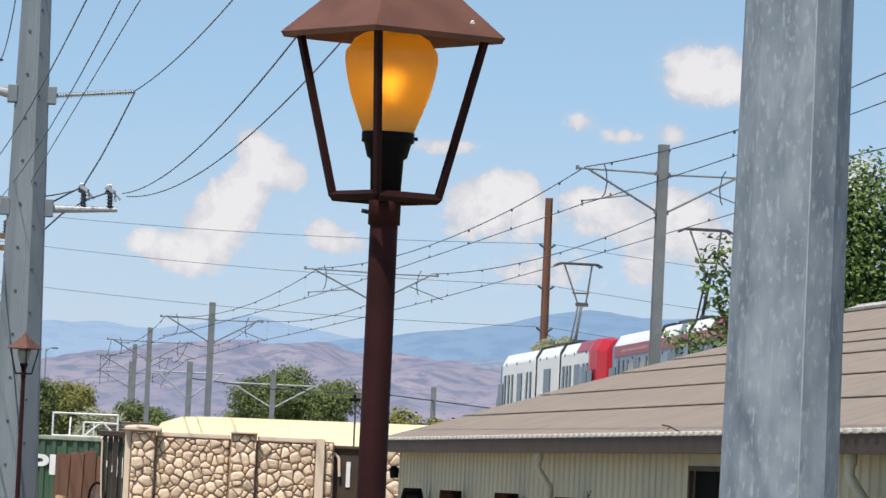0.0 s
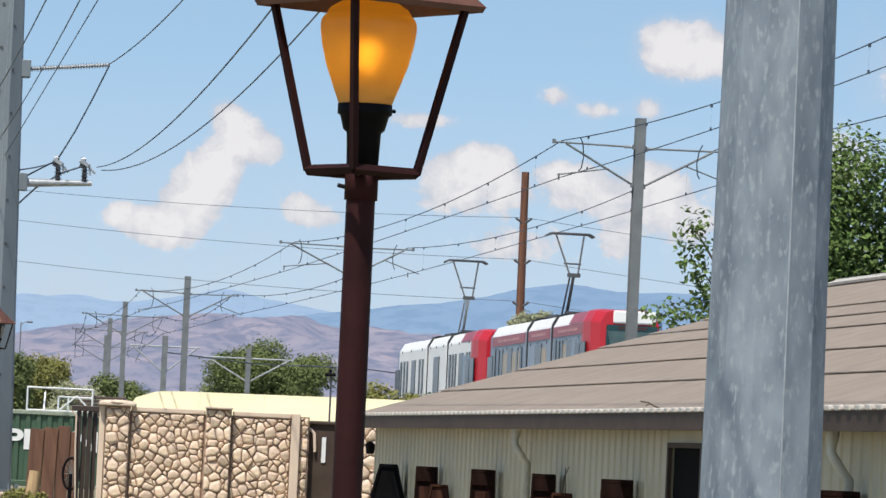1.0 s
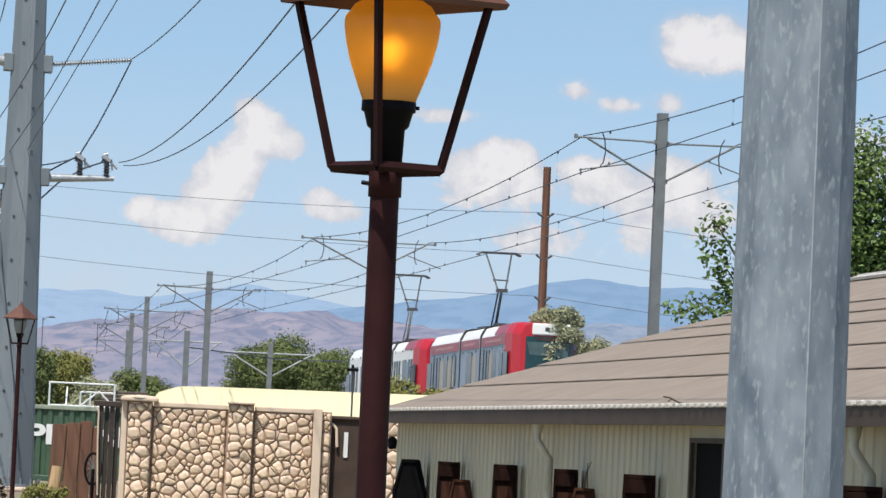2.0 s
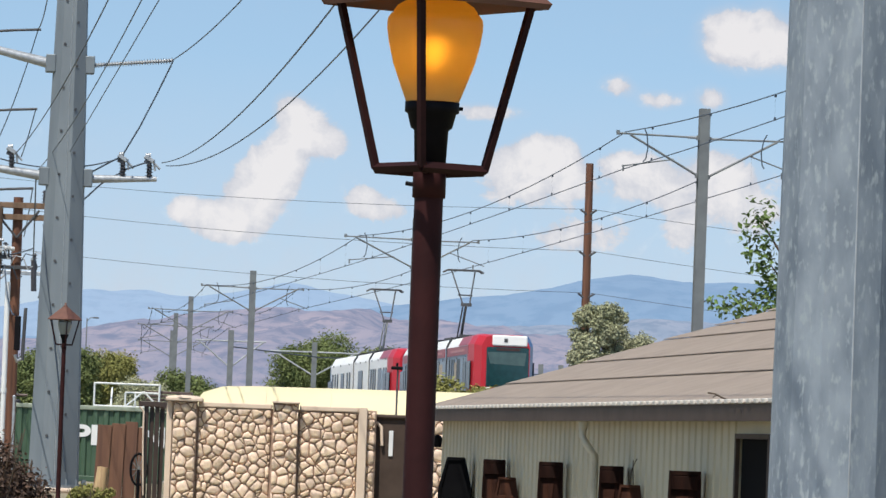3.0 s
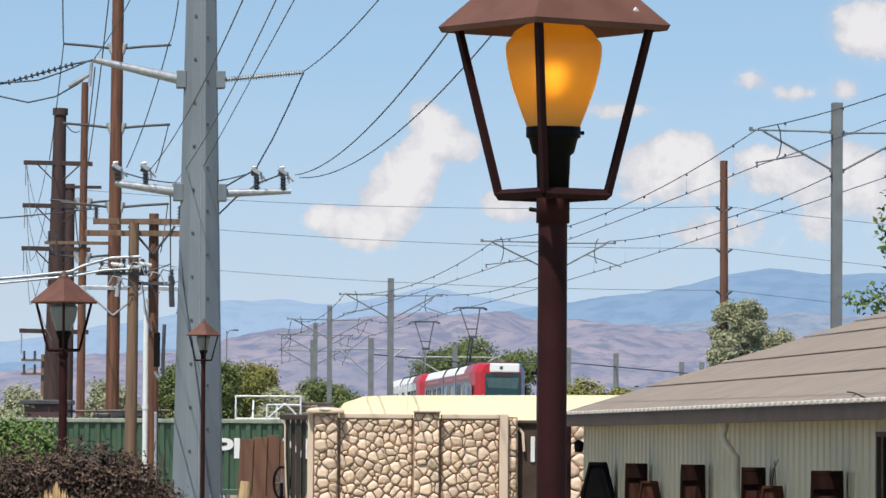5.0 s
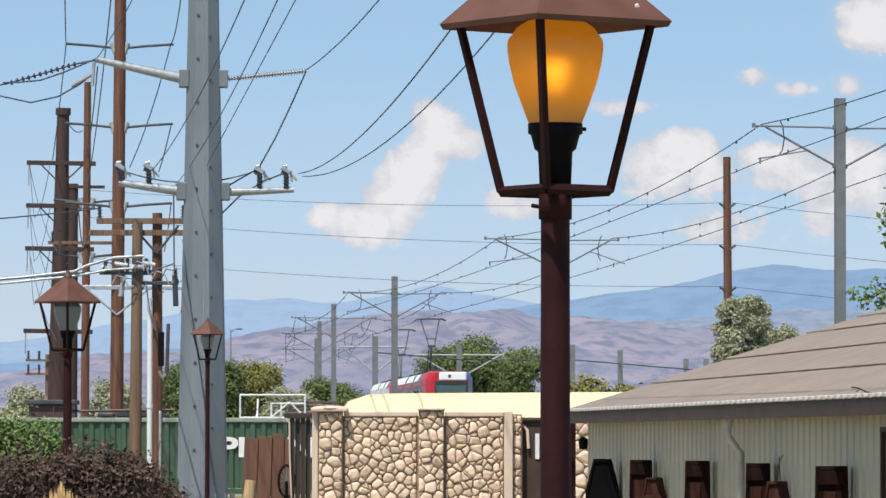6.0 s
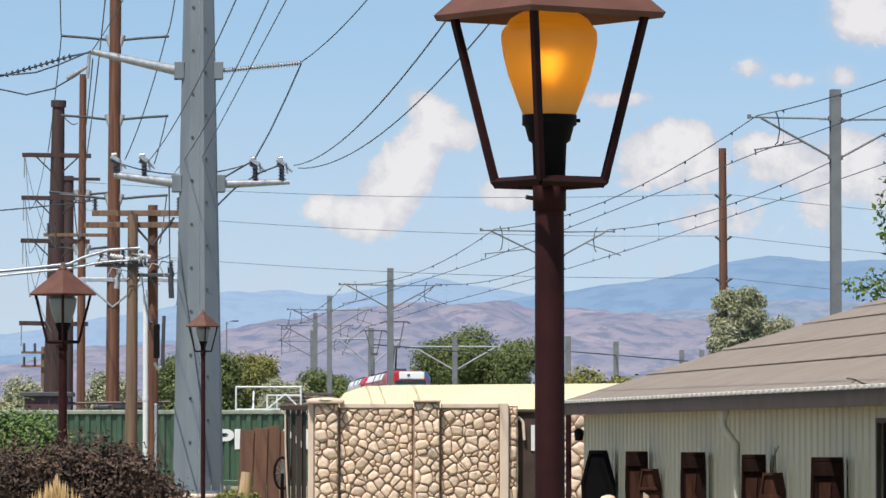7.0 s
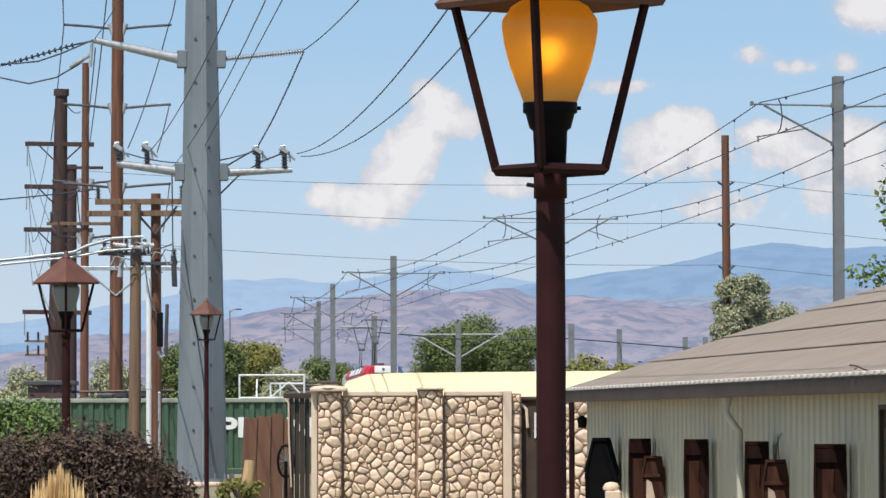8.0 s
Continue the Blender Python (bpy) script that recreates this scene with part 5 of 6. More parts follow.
solid("cable_clamp", clamp, BRIGHT_METAL, "bright metal dead-end clamp under the steel arm", "cable clamp")
# slack drops and spans on the wooden poles
TL = Vector((-13.35, 194.8, 0))
for a, b, sag in (((2.07, 0, 17.17), (0.15, 5.2, 12.68), 0.35), ((2.1, 0, 14.1), (1.3, 5.2, 12.5), 0.1), ((2.1, 0, 11.05), (1.6, 4, 9.3), 0.15), ((-1.97, 0, 17.2), (-4.84, 29, 14.3), 0.25),
                  ((-1.94, 0, 14.2), (-2.7, 18, 14.9), 0.2), ((-1.97, 0, 17.2), (1.9, -50, 16.4), 0.9), ((2.07, 0, 17.17), (6.2, -60, 17.9), 1.2)):
    cable(hang(TL + Vector(a), TL + Vector(b), sag, 10), 0.022)
cable(hang(tip + Vector((0.05, 0, -0.2)), (-15.94, 213, 13.66), 0.5, 12), 0.02)
cable(hang((-15.95, 213, 12.0), (-9.75, 140, 14.3), 0.6, 14), 0.02)
for dz in (0.0, -1.9, -3.8):
    cable(hang((-19.2, 224, 14.05 + dz), (-18.75, 221, 11.6 + dz), 0.25, 8), 0.014)
    cable(hang((-18.75, 221, 11.6 + dz), (-17.9, 219, 13.9 + dz), 0.5, 8), 0.014)
    cable(hang((-19.2, 224, 13.9 + dz), (-17.2, 214, 9.9 + dz), 0.5, 10), 0.014)
for p, q, sg in (((-11.73, 163.2, 9.36), (-24, 150, 8.3), 0.3), ((-11.6, 162.7, 7.33), (-26, 158, 6.6), 0.25), ((-11.5, 162.8, 7.4), (-9.3, 163.2, 7.6), 0.2),
                 ((-10.8, 162.7, 7.5), (-13.4, 194, 8.2), 0.6), ((-9.3, 163, 7.3), (-8.3, 145, 8.9), 0.5), ((-9.1, 163, 6.0), (-8.0, 145.2, 7.0), 0.4),
                 ((-10.2, 162.6, 7.0), (-8.45, 140, 4.9), 0.4), ((-15.9, 213, 10.5), (-12.4, 163, 9.3), 0.8), ((-17.0, 213, 10.4), (-13, 163, 8.6), 0.8)):
    cable(hang(p, q, sg, 12), 0.022)
service = solid("service_cable", Geo().path([(-18, 162.6, 6.75), (-14.3, 162.6, 7.1), (-12.5, 162.6, 7.3), (-12.07, 162.6, 7.5), (-11.2, 162.6, 7.75), (-10.25, 162.6, 7.8)], 0.05, 6).path(
    [(-18, 162.5, 6.6), (-14.3, 162.5, 6.96), (-12.4, 162.5, 7.16), (-11.4, 162.5, 7.35), (-10.6, 162.5, 7.4)], 0.04, 6), BRIGHT_METAL, "thick pale bundled service cables", "cable")
for z0, z1, z2 in ((12.45, 11.25, 8.6), (11.3, 9.6, 7.0), (9.6, 7.95, 5.6)):
    cable(hang((-16.0, 213.3, z0), (10.3, 199, z1), 0.35, 20), 0.010, "thin far cable across the sky")
    cable(hang((10.5, 199, z1), (44, 186, z2), 0.5, 16), 0.010, "thin far cable across the sky")

# ---- yard: container, rack, boards ----


def container():
    ob = thing("shipping_container", pose(-10.4, 180, 0), "long dark green corrugated shipping container with white lettering", "container")
    g = Geo()
    x, v, prof = -6.2, [], []
    k = 0
    while x < 5.0:
        prof += [(x, 0.0), (x + 0.13, 0.0), (x + 0.19, 0.07), (x + 0.32, 0.07)]
        x += 0.38
        k += 1
    for a, b in prof:
        v += [(a, -1.22 + b, 0.12), (a, -1.22 + b, 2.52)]
    g.add(v, [(2 * i, 2 * i + 2, 2 * i + 3, 2 * i + 1) for i in range(len(prof) - 1)])
    part("side_wall", g, GREEN_BOX, ob)
    part("body", Geo().box((-0.6, 0.06, 1.32), (11.1, 2.36, 2.4)), GREEN_BOX, ob)
    part("top_rail", Geo().box((-0.6, -1.19, 2.60), (11.3, 0.16, 0.15), bevel=0.02), mat_cache("pale worn green rail", (0.30, 0.34, 0.26)), ob)
    part("bottom_rail", Geo().box((-0.6, -1.19, 0.1), (11.3, 0.16, 0.2), bevel=0.02), GREEN_BOX, ob)
    part("roof", Geo().box((-0.6, 0, 2.6), (11.2, 2.3, 0.06)), GREEN_BOX, ob)
    for txt, tx in (("PI", 1.80), ("N", 4.15)):
        cu = bpy.data.curves.new("lettering", "FONT")
        cu.body, cu.size, cu.extrude, cu.offset = txt, 1.0, 0.008, 0.035
        cu.materials.append(WHITE_PAINT)
        t = new("lettering", cu)
        t.parent = ob
        t.matrix_basis = pose(tx, -1.24, 1.32, 90, 0, 0) @ Matrix.Diagonal((1.25, 0.95, 1, 1))
        t["label"] = "white painted lettering"


container()
rack = thing("pipe_rack", pose(-7.0, 179.6, 2.64), "white welded pipe rack lying on the container", "pipe rack")
for p, q in (((-0.9, 0, 0), (-0.9, 0, 0.85)), ((1.4, 0, 0), (1.4, 0, 0.85)), ((-0.9, 0, 0.85), (1.4, 0, 0.85)), ((-0.9, 0, 0.05), (1.4, 0, 0.05)), ((0.2, 0, 0), (0.2, 0, 0.55)),
             ((0.2, 0, 0.55), (1.4, 0, 0.55)), ((0.2, 0, 0.05), (0.85, 0, 0.6)), ((0.85, 0, 0.6), (1.4, 0, 0.05)), ((-0.3, 0, 0), (-0.3, 0.6, 0.7)), ((-0.9, 0.7, 0.85), (1.4, 0.7, 0.85)),
             ((0.55, 0, 0.05), (0.55, 0, 0.55)), ((-0.9, 0, 0.85), (-0.9, 0.7, 0.85)), ((1.4, 0, 0.85), (1.4, 0.7, 0.85)), ((1.4, 0.7, 0), (1.4, 0.7, 0.85))):
    part("pipe", Geo().tube(p, q, 0.035, n=6), WHITE_PAINT, rack)
pallet = thing("pallet_stack", pose(-5.35, 180.6, 2.64), "dark stacked timber and scrap on the container", "timber stack")
for i in range(5):
    part("plank", Geo().box((0.05 * (i % 3), 0, 0.08 + 0.13 * i), (1.7 - 0.1 * (i % 2), 0.9, 0.09), bevel=0.01), mat_cache("grey brown scrap timber", (0.12, 0.08, 0.065)), pallet)
shed_box = thing("machine", pose(-14.0, 186, 0), "dark equipment and low roof behind the container", "machinery")
part("hut", Geo().box((-1.1, 0, 1.6), (1.6, 1.4, 3.2)), mat_cache("dark red brown sheet", (0.10, 0.05, 0.05)), shed_box)
part("hut_roof", Geo().box((-1.1, 0, 3.28), (1.9, 1.7, 0.16), bevel=0.02), GREY_DARK, shed_box)
for x, h in ((0.2, 2.7), (0.9, 2.85), (1.6, 2.95), (2.2, 3.05), (2.8, 2.8)):
    part("rail", Geo().box((x, 0, h / 2 + 0.05), (0.62, 0.5, h), bevel=0.05), GREY_DARK, shed_box)
part("crossbar", Geo().tube((-0.3, -0.4, 2.95), (3.4, -0.4, 3.0), 0.05), mat_cache("grey brown scrap timber", (0.12, 0.08, 0.065)), shed_box)

boards = thing("board_stack", pose(-4.54, 115, 0), "leaning reddish brown wooden boards", "boards")
for i, (x, w, top, tilt) in enumerate(((-0.29, 0.33, 1.93, 2), (0.03, 0.33, 1.97, 1.5), (0.33, 0.30, 2.02, 0.8), (0.55, 0.16, 1.9, 0))):
    part("board", Geo().box((x, 0.05 * i, top / 2), (w - 0.015, 0.05, top), ry=tilt, rx=-4, bevel=0.008), FENCE_WOOD, boards)
gatepost = thing("timber_fence", pose(-3.75, 112, 0), "dark timber fence end with a pale pole against the stone wall", "fence")
for i, (x, h) in enumerate(((-0.02, 2.38), (0.10, 2.45), (0.22, 2.42), (0.33, 2.4))):
    part("board", Geo().box((x, 0.1 * (i % 2), h / 2), (0.1, 0.06, h), bevel=0.006), mat_cache("dark old timber", (0.055, 0.034, 0.026)), gatepost)
part("top_rail", Geo().box((0.12, -0.05, 2.42), (0.62, 0.1, 0.12), bevel=0.01), mat_cache("dark old timber", (0.055, 0.034, 0.026)), gatepost)
part("pole", Geo().path([(-0.17, -0.1, 2.36), (-0.08, -0.1, 2.26), (-0.07, -0.1, 1.6), (-0.02, -0.1, 0.4)], 0.022), CAST, gatepost, "thin pale bent pole")
wheel = thing("cart_wheel", pose(-4.02, 114.2, 0.95), "dark spoked wheel among the boards", "wheel")
ring = Geo()
for i in range(18):
    a, b = 2 * math.pi * i / 18, 2 * math.pi * (i + 1) / 18
    ring.tube((0.05 + 0.18 * math.cos(a), 0, 0.36 * math.sin(a)), (0.05 + 0.18 * math.cos(b), 0, 0.36 * math.sin(b)), 0.03, n=6)
part("rim", ring, SOCKET, wheel)
for i in range(6):
    a = math.pi * i / 6
    part("spoke", Geo().tube((0.05 + 0.18 * math.cos(a), 0, 0.36 * math.sin(a)), (0.05 - 0.18 * math.cos(a), 0, -0.36 * math.sin(a)), 0.010, n=5), POLE_GREY, wheel)
part("stand", Geo().tube((0.05, 0, -0.95), (0.05, 0, 0), 0.04), SOCKET, wheel)
log = solid("log", Geo().tube((0, 0, 0), (0.12, 0.1, 0.98), 0.15, 0.13, n=12), mat("split pine", (0.52, 0.36, 0.19), 0.85, 0, (0.36, 0.23, 0.12), 5, stretch=(4, 4, 0.4), bump=0.3),
            "upright split pine log", "log", m=pose(-4.82, 112.5, 0, 0, 0, 0))

# ---- props along the shed ----


def shed_x(y, off):
    return 2.2 + 0.0997 * (88.7 - y) - off


def coffin(x, y, w, h, tilt, wood, label, lid=False, yaw=-4, head=0.94):
    """Coffin standing on end: boxed sides, recessed front panel with a cut-out, or a leaning six-sided lid."""
    ob = thing("coffin", pose(x, y, 0, tilt, 0, yaw), label, "coffin", "coffins along the shed wall")
    half = w / 2
    if lid:
        out = [(-half * 0.62, 0), (half * 0.62, 0), (half, h * 0.74), (half * 0.70, h), (-half * 0.70, h), (-half, h * 0.74)]
    else:
        out = [(-half * 0.86, 0), (half * 0.86, 0), (half, h * 0.66), (half * head, h), (-half * head, h), (-half, h * 0.66)]
    d = 0.10 if lid else 0.36
    g = Geo()
    n = 6
    inner = [(a * 0.84, 0.05 + b * 0.935) for a, b in out]
    v = [(a, -d / 2, b) for a, b in out] + [(a, d / 2, b) for a, b in out] + [(a, -d / 2, b) for a, b in inner] + [(a, -d / 2 + 0.035, b) for a, b in inner]
    f = [tuple(range(n, 2 * n))[::-1]]
    for i in range(n):
        j = (i + 1) % n
        f += [(i, j, n + j, n + i), (i, 2 * n + i, 2 * n + j, j), (2 * n + i, 3 * n + i, 3 * n + j, 2 * n + j)]
    f.append(tuple(range(3 * n, 4 * n)))
    g.add(v, f)
    part("shell", g, wood, ob)
    if lid:
        part("batten", Geo().box((0, -d / 2 + 0.01, h * 0.76), (w * 0.80, 0.04, 0.05), bevel=0.006), wood, ob)
        part("lining", Geo().prism([(-0.12, h * 0.05), (0.02, h * 0.05), (0.03, h * 0.5), (-0.02, h * 0.68), (-0.10, h * 0.72)], lambda a, b: (a, -d / 2 + 0.0, b), lambda a, b: (a, -d / 2 + 0.05, b)),
             mat_cache("pale bare wood", (0.55, 0.42, 0.32)), ob, "pale bare wood wedge")
    elif wood is not COFFIN_BLACK:
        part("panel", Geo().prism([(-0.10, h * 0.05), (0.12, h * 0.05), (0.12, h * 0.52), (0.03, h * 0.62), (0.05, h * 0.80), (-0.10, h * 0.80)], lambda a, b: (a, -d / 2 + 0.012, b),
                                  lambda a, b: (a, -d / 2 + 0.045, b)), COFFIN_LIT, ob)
        part("head_board", Geo().box((0, -d / 2 + 0.004, h * 0.905), (w * 0.78, 0.03, h * 0.11), bevel=0.006), wood, ob)
    return ob


COFFIN_BLACK = mat("black painted boards", (0.006, 0.006, 0.007), 0.8, 0, (0.004, 0.004, 0.005), 4, spec=0.05)
coffin(shed_x(84.2, 0.32), 84.2, 0.56, 1.56, -3, COFFIN_BLACK, "black painted coffin standing against the siding", head=0.52)
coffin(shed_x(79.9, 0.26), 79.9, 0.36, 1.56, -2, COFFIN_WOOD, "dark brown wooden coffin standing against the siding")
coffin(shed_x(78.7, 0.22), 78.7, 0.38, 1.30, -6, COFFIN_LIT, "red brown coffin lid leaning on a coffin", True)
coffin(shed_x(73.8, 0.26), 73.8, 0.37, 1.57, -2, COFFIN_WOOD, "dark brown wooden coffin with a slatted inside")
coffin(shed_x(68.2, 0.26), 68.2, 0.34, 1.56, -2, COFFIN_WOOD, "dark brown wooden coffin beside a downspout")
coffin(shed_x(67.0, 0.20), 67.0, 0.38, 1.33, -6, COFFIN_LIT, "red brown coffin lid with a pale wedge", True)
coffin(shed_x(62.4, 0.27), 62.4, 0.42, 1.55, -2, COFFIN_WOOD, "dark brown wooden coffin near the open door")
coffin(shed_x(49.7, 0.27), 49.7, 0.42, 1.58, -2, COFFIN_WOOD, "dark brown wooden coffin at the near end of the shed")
bag = solid("pedestal", Geo().box((0, 0, 0.36), (0.26, 0.26, 0.72), bevel=0.03).lathe([(0.13, 0.0), (0.14, 0.05), (0.10, 0.11), (0.03, 0.13), (0.0, 0.13)], (-0.03, 0, 0.72), 14), CAST,
            "pale stone pedestal with a domed top beside the shed", "pedestal", m=pose(shed_x(82.4, 0.36), 82.4, 0))
post_b = solid("porch_post", Geo().box((0, 0, 1.1), (0.1, 0.1, 2.2), bevel=0.01), DARK_PAINT, "dark brown post under the shed's corner", "post", m=pose(1.95, 89.5, 0))
wl = thing("wall_lantern", pose(2.12, 88.9, 1.72), "small black lantern on the shed corner", "wall lamp")
part("body", Geo().tube((0, -0.1, 0.0), (0, -0.1, 0.16), 0.07, 0.09, n=8), SOCKET, wl)
part("cap", Geo().tube((0, -0.1, 0.16), (0, -0.1, 0.22), 0.1, 0.02, n=8), SOCKET, wl)
part("bracket", Geo().tube((0, -0.1, 0.1), (0.08, -0.1, 0.1), 0.02), SOCKET, wl)

# ---- plants ----


def leaf_cloud(g, blobs, count, leaf, r, flat=0.0, shell=0.55):
    """Small folded leaves scattered through overlapping rounded masses, denser outside."""
    weights = [b[3] * b[4] * b[5] for b in blobs]
    tot = sum(weights)
    for (cx, cy, cz, rx, ry, rz), w in zip(blobs, weights):
        for _ in range(int(count * w / tot)):
            while True:
                d = Vector((r.gauss(0, 1), r.gauss(0, 1), r.gauss(0, 1)))
                if d.length > 0.01:
                    break
            d.normalize()
            rad = (shell + (1 - shell) * r.random() ** 0.7) * (1 + 0.38 * noise.noise(d * 2.6 + Vector((cx, cy, cz)))) + abs(r.gauss(0, 0.10))
            c = Vector((cx + d.x * rx * rad, cy + d.y * ry * rad, cz + d.z * rz * rad))
            n = (d * 0.6 + Vector((r.gauss(0, 0.6), r.gauss(0, 0.6) - 0.15, r.gauss(0, 0.6) + 0.55))).normalized()
            a = n.orthogonal().normalized()
            t = r.random() * 6.28
            a = (a * math.cos(t) + n.cross(a) * math.sin(t)).normalized()
            b = n.cross(a)
            s = leaf * r.uniform(0.6, 1.25)
            m = c + n * s * 0.12
            g.add([c - a * s * 0.6, m + b * s * 0.34, c + a * s * 0.6, m - b * s * 0.34], [(0, 1, 2), (0, 2, 3)])


def tree(x, y, h, blobs, count, leaf, material, label, seed, trunk=0.2, name="tree", category="tree", group=""):
    ob = thing(name, pose(x, y, 0), label, category, group)
    r = random.Random(seed)
    t = Geo()
    t.tube((0, 0, 0), (0.05, 0, h * 0.35), trunk, trunk * 0.75, n=10)
    for b in blobs:
        mid = Vector((b[0] * 0.4, b[1] * 0.4, h * 0.35 + (b[2] - h * 0.35) * 0.45))
        t.tube((0.05, 0, h * 0.33), mid, trunk * 0.6, trunk * 0.35, n=7)
        t.tube(mid, (b[0], b[1], b[2] + b[5] * 0.4), trunk * 0.35, trunk * 0.08, n=6)
    part("trunk", t, BARK, ob)
    g = Geo()
    fine = 2.5 if y > 230 else 1.0
    leaf_cloud(g, blobs, int(count * 1.8 * fine), leaf * 0.85 / math.sqrt(fine), r, shell=0.25)
    c = part("crown", g, material, ob)
    c["kind"] = "stuff"
    return ob


def rounded(seed, w, z0, z1, n, rr):
    """Overlapping leaf masses that fill an uneven dome."""
    r = random.Random(seed)
    out = []
    h = z1 - z0
    for _ in range(int(n * 1.6)):
        t, q = r.uniform(0, 6.283), math.sqrt(r.random())
        a, b = q * math.cos(t) * 0.72, q * math.sin(t) * 0.72
        k = r.uniform(0.78, 1.15)
        s = rr * k
        out.append((a * w / 2, b * w / 2 * 0.8, (z0 + z1) / 2 + r.uniform(-0.62, 0.62) * h / 2 * math.sqrt(max(0.1, 1 - q * q * 0.75)), s * 1.1, s, s * 0.85))
    return out


tree(1.3, 448, 11, rounded(3, 12.2, 2.5, 11.6, 30, 1.75), 26000, 0.40, LEAF_FAR, "broad deep green tree beyond the tracks", 31, 0.35)
tree(-14.8, 350, 7.4, rounded(5, 6.0, 2, 7.8, 14, 1.25), 9000, 0.32, LEAF_OLIVE, "olive green tree behind the yard", 32)
tree(-18.6, 345, 7.4, rounded(6, 4.6, 2, 7.3, 9, 1.1), 4200, 0.32, LEAF_FAR, "green tree behind the power poles", 33)
tree(-9.0, 355, 6.6, rounded(7, 5.0, 1.5, 6.8, 13, 1.1), 8000, 0.32, LEAF_FAR, "deep green tree behind the yard", 34)
tree(-10.6, 300, 5.4, rounded(8, 3.2, 1.0, 5.4, 9, 0.85), 4200, 0.24, LEAF_SILVER, "grey green shrub behind the container", 35, 0.1, "shrub", "shrub")
tree(-8.3, 290, 4.4, rounded(18, 2.2, 0.8, 4.5, 7, 0.7), 3000, 0.24, LEAF_SILVER, "grey green shrub beside the trailer", 45, 0.1, "shrub", "shrub")
tree(-14.2, 262, 6.6, rounded(9, 3.4, 1.0, 6.6, 9, 0.9), 4000, 0.26, LEAF_FAR, "green tree behind the wooden poles", 36)
tree(-17.3, 255, 5.9, rounded(10, 3.0, 1.0, 5.6, 9, 0.85), 4200, 0.24, LEAF_SILVER, "silvery shrub behind the wooden poles", 37, 0.1, "shrub", "shrub")
tree(-11.3, 240, 6.3, rounded(21, 2.2, 1.0, 6.6, 8, 0.7), 3200, 0.24, LEAF_FAR, "green tree beside the steel pole", 47)
tree(-23.2, 250, 4.6, rounded(11, 3.6, 0.8, 4.5, 9, 0.9), 3800, 0.26, LEAF_OLIVE, "pale olive shrub at the yard's far edge", 38, 0.1, "shrub", "shrub")
tree(-20.2, 235, 4.4, rounded(12, 2.6, 0.8, 4.6, 8, 0.8), 3000, 0.24, LEAF_SILVER, "pale grey green shrub behind the container", 39, 0.1, "shrub", "shrub")
tree(-27, 262, 4.4, rounded(13, 4.6, 0.8, 4.8, 9, 1.0), 3600, 0.26, LEAF_OLIVE, "pale olive tree at the yard's far edge", 40)
tree(4.2, 150, 3.7, rounded(14, 2.9, 1.0, 3.95, 20, 0.6), 22000, 0.14, LEAF_OLIVE, "olive shrub on the railway bank", 41, 0.1, "shrub", "shrub")
tree(10.65, 192, 7.6, rounded(15, 2.8, 2.6, 8.3, 36, 0.36), 25000, 0.11, LEAF_SILVER, "silvery green tree beside the tracks", 42, 0.12)
tree(12.3, 193, 6.6, rounded(16, 3.7, 2.2, 7.2, 32, 0.38), 20000, 0.11, LEAF_SILVER, "low silvery green tree beside the tracks", 43, 0.1)
PEAR = [(0.0, 0, 6.4, 1.5, 1.4, 1.6), (1.3, 0.3, 5.6, 1.5, 1.4, 1.5), (-0.5, 0.2, 7.6, 0.9, 0.9, 0.9), (0.8, 0, 7.6, 1.1, 1.1, 1.0), (-0.7, 0, 5.3, 1.1, 1.0, 1.1), (-2.25, 0, 6.2, 0.38, 0.4, 0.75),
        (-2.0, 0.1, 5.4, 0.35, 0.4, 0.5), (-2.5, 0, 4.75, 0.75, 0.5, 0.32), (-1.5, 0, 5.0, 0.7, 0.6, 0.5), (2.6, 0, 6.2, 1.3, 1.2, 1.6), (2.2, 0, 4.9, 1.4, 1.2, 1.0)]
tree(10.9, 100.5, 8.6, PEAR, 15000, 0.145, LEAF, "leafy green tree behind the shed roof", 44, 0.16)


def bush(x, y, w, d, h, count, leaf, material, label, seed):
    ob = thing("bush", pose(x, y, 0), label, "bush")
    r = random.Random(seed)
    tw = Geo()
    for _ in range(26):
        a, b = r.uniform(-w / 2, w / 2), r.uniform(-d / 2, d / 2)
        tw.tube((a * 0.5, b * 0.5, 0), (a * 0.95, b * 0.95, h * r.uniform(0.7, 0.98)), 0.015, 0.006, n=5)
    part("brushwood", tw, BARK, ob)["kind"] = "stuff"
    blobs = []
    for _ in range(16):
        s = r.uniform(0.22, 0.42) * h * 0.6
        blobs.append((r.uniform(-w / 2 + s, w / 2 - s), r.uniform(-d / 2, d / 2) * 0.7, r.uniform(0.3, 1.0) * (h - s * 1.0), s * 1.2, s, s))
    g = Geo()
    leaf_cloud(g, blobs, count, leaf, r, shell=0.3)
    c = part("foliage", g, material, ob)
    c["kind"] = "stuff"
    return ob


bush(-5.15, 60.0, 2.2, 1.6, 2.0, 22000, 0.055, HEDGE_DARK, "dark purple brown leafy bush", 51)
bush(-4.15, 59.4, 1.6, 1.4, 1.9, 16000, 0.055, HEDGE_DARK, "dark purple brown leafy bush", 52)
bush(-3.55, 60.0, 0.8, 0.8, 1.5, 6000, 0.055, HEDGE_DARK, "low dark brown bush beside the grass", 53)
bush(-7.1, 81, 1.9, 1.2, 2.5, 16000, 0.07, LEAF, "bright green leafy bush beside the container", 54)
bush(-5.35, 124, 0.9, 0.6, 0.55, 2000, 0.08, LEAF_OLIVE, "low green weeds round the steel pole", 55)
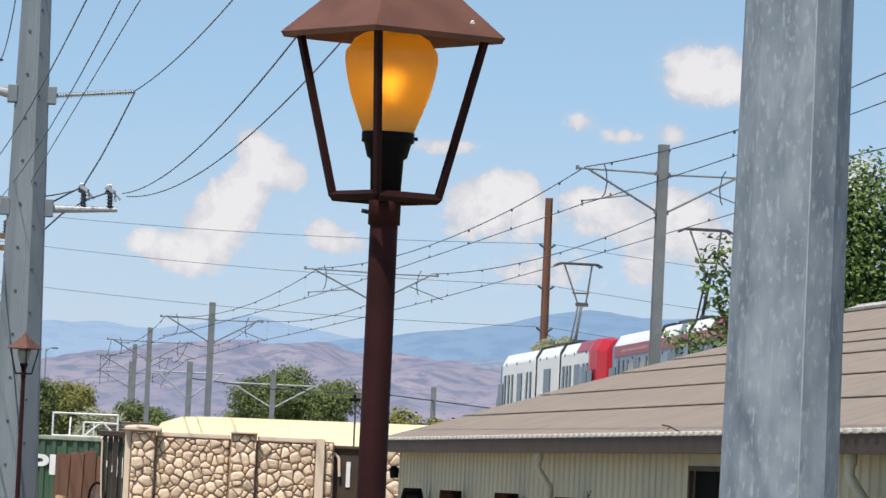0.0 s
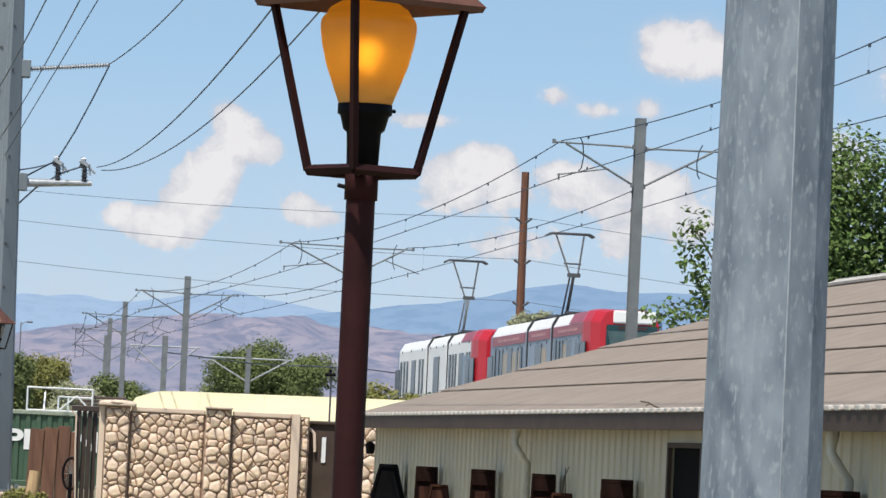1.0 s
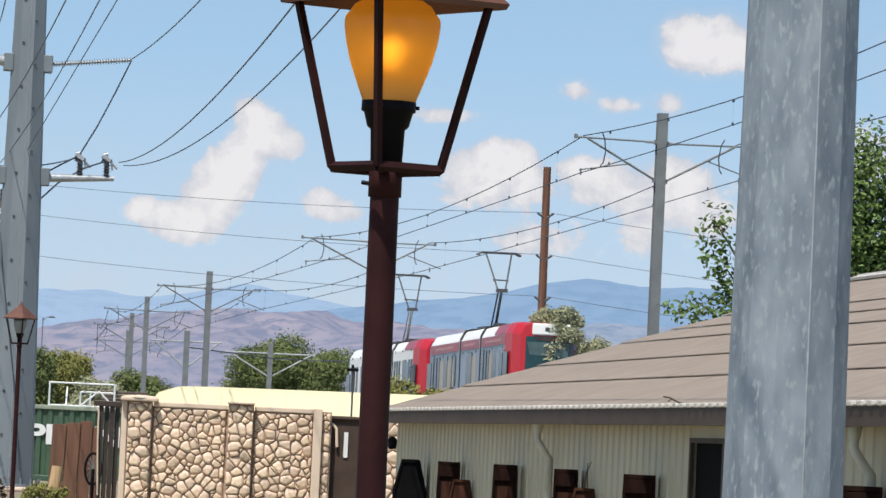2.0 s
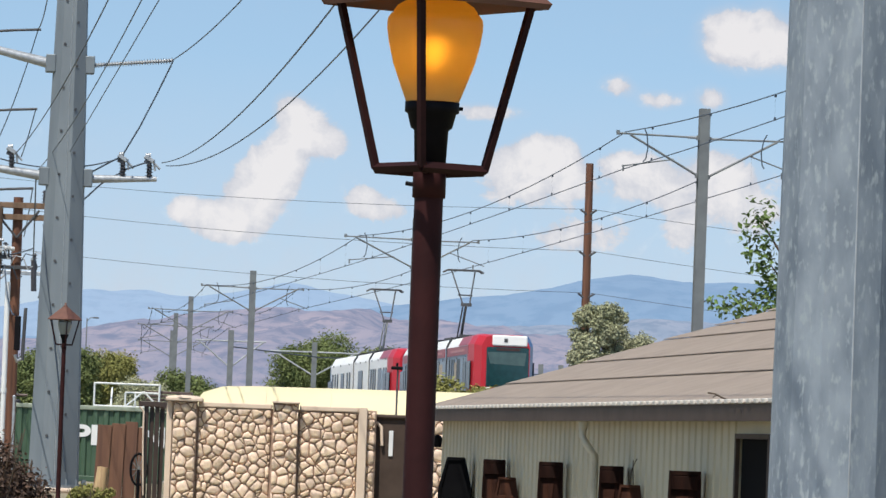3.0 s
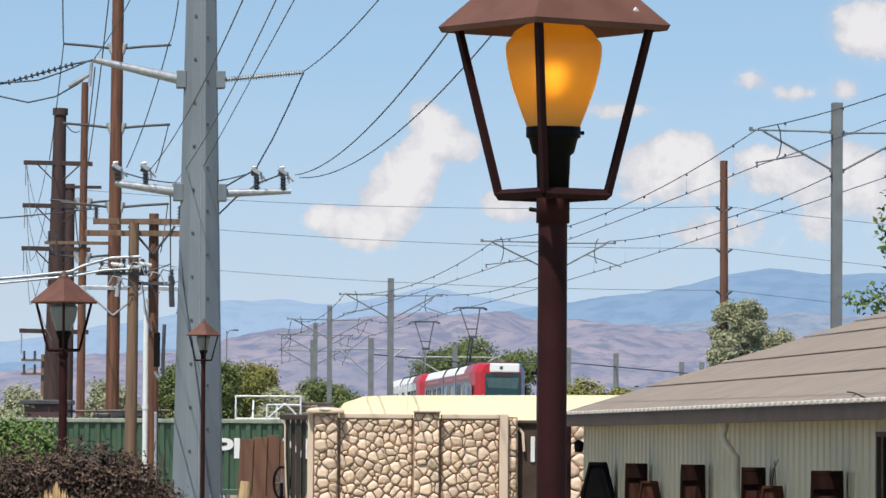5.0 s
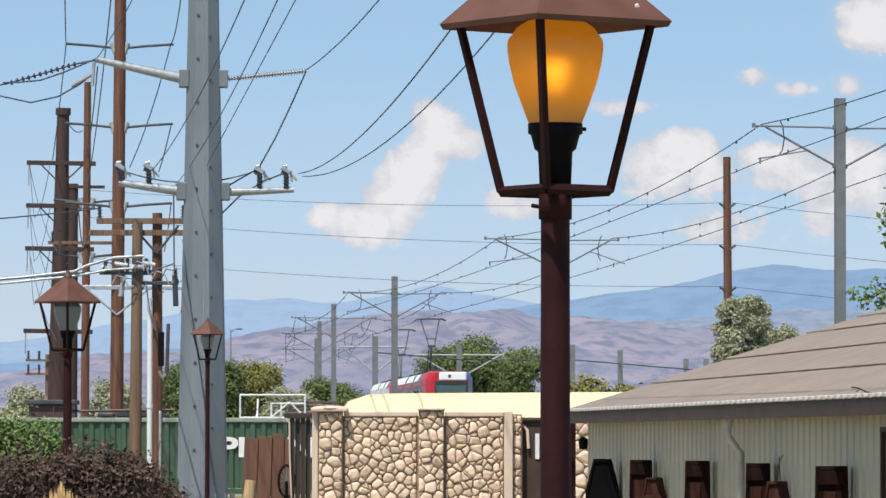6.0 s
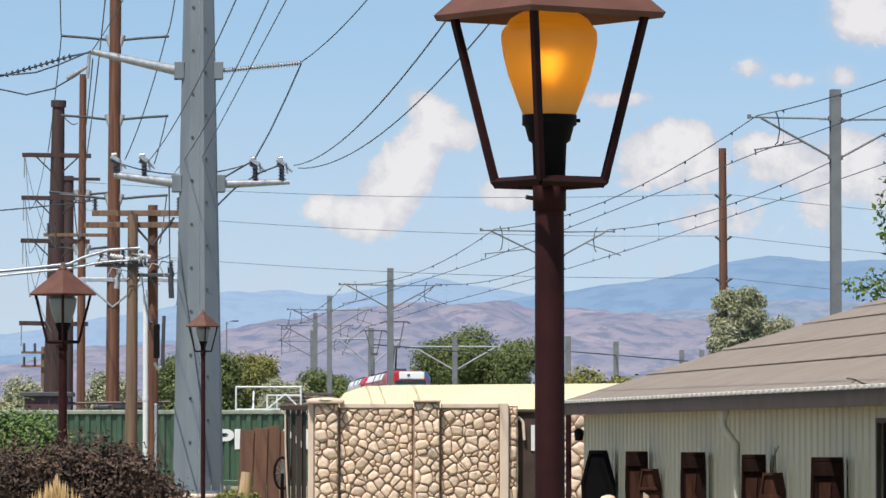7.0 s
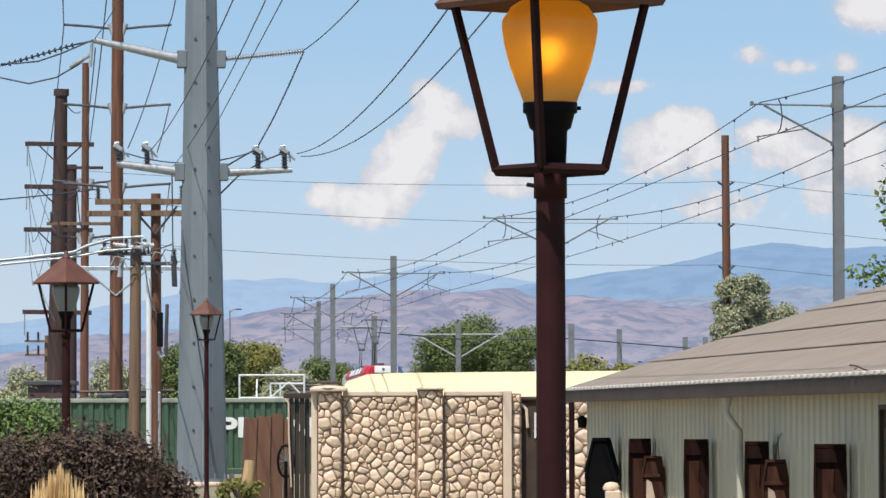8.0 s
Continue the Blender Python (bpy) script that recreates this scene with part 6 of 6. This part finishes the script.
bush(-4.9, 111.5, 1.1, 0.6, 0.55, 1500, 0.07, LEAF_OLIVE, "low green weeds beside the log", 56)


def straw_clump(x, y, h, seed):
    r = random.Random(seed)
    g = Geo()
    for _ in range(520):
        a = r.uniform(0, 6.283)
        sp = abs(r.gauss(0, 0.095))
        hh = h * r.uniform(0.65, 1.0) * (1 - sp * 0.8)
        bx, by = 0.4 * sp * math.cos(a), 0.4 * sp * math.sin(a)
        tx, ty = bx + sp * 1.3 * math.cos(a), by + sp * 1.3 * math.sin(a)
        w = 0.008
        g.add([(bx - w, by, 0), (bx + w, by, 0), (tx + w * 1.6, ty, hh * 0.85), (tx, ty, hh), (tx - w * 1.6, ty, hh * 0.85)], [(0, 1, 2, 3, 4)])
    ob = solid("ornamental_grass", g, STRAW, "tan tuft of ornamental grass with feathery tips", "grass", kind="stuff", m=pose(x, y, 0))


straw_clump(-4.17, 52.7, 1.45, 61)

# ---- small litter ----
beacon = thing("yard_post", pose(1.87, 120, 0), "thin dark post with a small black head between wall and trailer", "post")
part("post", Geo().tube((0, 0, 0), (0, 0, 3.52), 0.022, n=8), GREY_DARK, beacon)
part("head", Geo().box((-0.02, 0, 3.54), (0.28, 0.12, 0.08), bevel=0.02).tube((-0.02, 0, 3.56), (-0.02, 0, 3.66), 0.03, n=8), SOCKET, beacon)

twig_at = SHED_M @ Vector((29.7, -0.36, 2.36 + 0.32 * 0.04 + 0.045))
solid("twig", Geo().path([(0, 0, 0), (0.01, -0.10, 0.02), (0.015, -0.2, 0.06), (0.01, -0.30, 0.07)], 0.010, 5).tube((0.012, -0.18, 0.05), (0.03, -0.24, 0.02), 0.007, n=5), BARK,
      "dry twig lying on the tan roof", "twig", m=pose(twig_at.x, twig_at.y, twig_at.z, 0, 0, -60))
vine = thing("dry_weed", pose(shed_x(67.6, 0.14), 67.6, 0), "dry weed stalks behind a coffin", "weed")
for a, b in ((0.0, 0.12), (0.07, 0.0), (0.16, 0.05), (0.2, -0.03)):
    part("stalk", Geo().path([(a, 0, 0), (a + 0.02, 0, 1.2), (a + b * 0.5, 0, 1.55), (a + b, 0, 1.68 - a * 0.3)], 0.007, 5), BARK, vine)

# slack jumper leads between the fittings of the two-pole frame
jr = random.Random(77)
for i in range(9):
    xa, za = -11.6 + 0.32 * i, jr.uniform(6.6, 7.5)
    pts = [(xa, 162.55, za), (xa + 0.15, 162.5, za + 0.28), (xa + 0.4, 162.5, za + 0.22), (xa + 0.55, 162.5, za - 0.15), (xa + 0.7, 162.55, za - 0.05)]
    solid("jumper_lead", Geo().path(pts, 0.022, 5), PORCELAIN if i % 2 else WIRE, "slack pale jumper lead on the pole frame", "cable", "jumper leads")


motions()
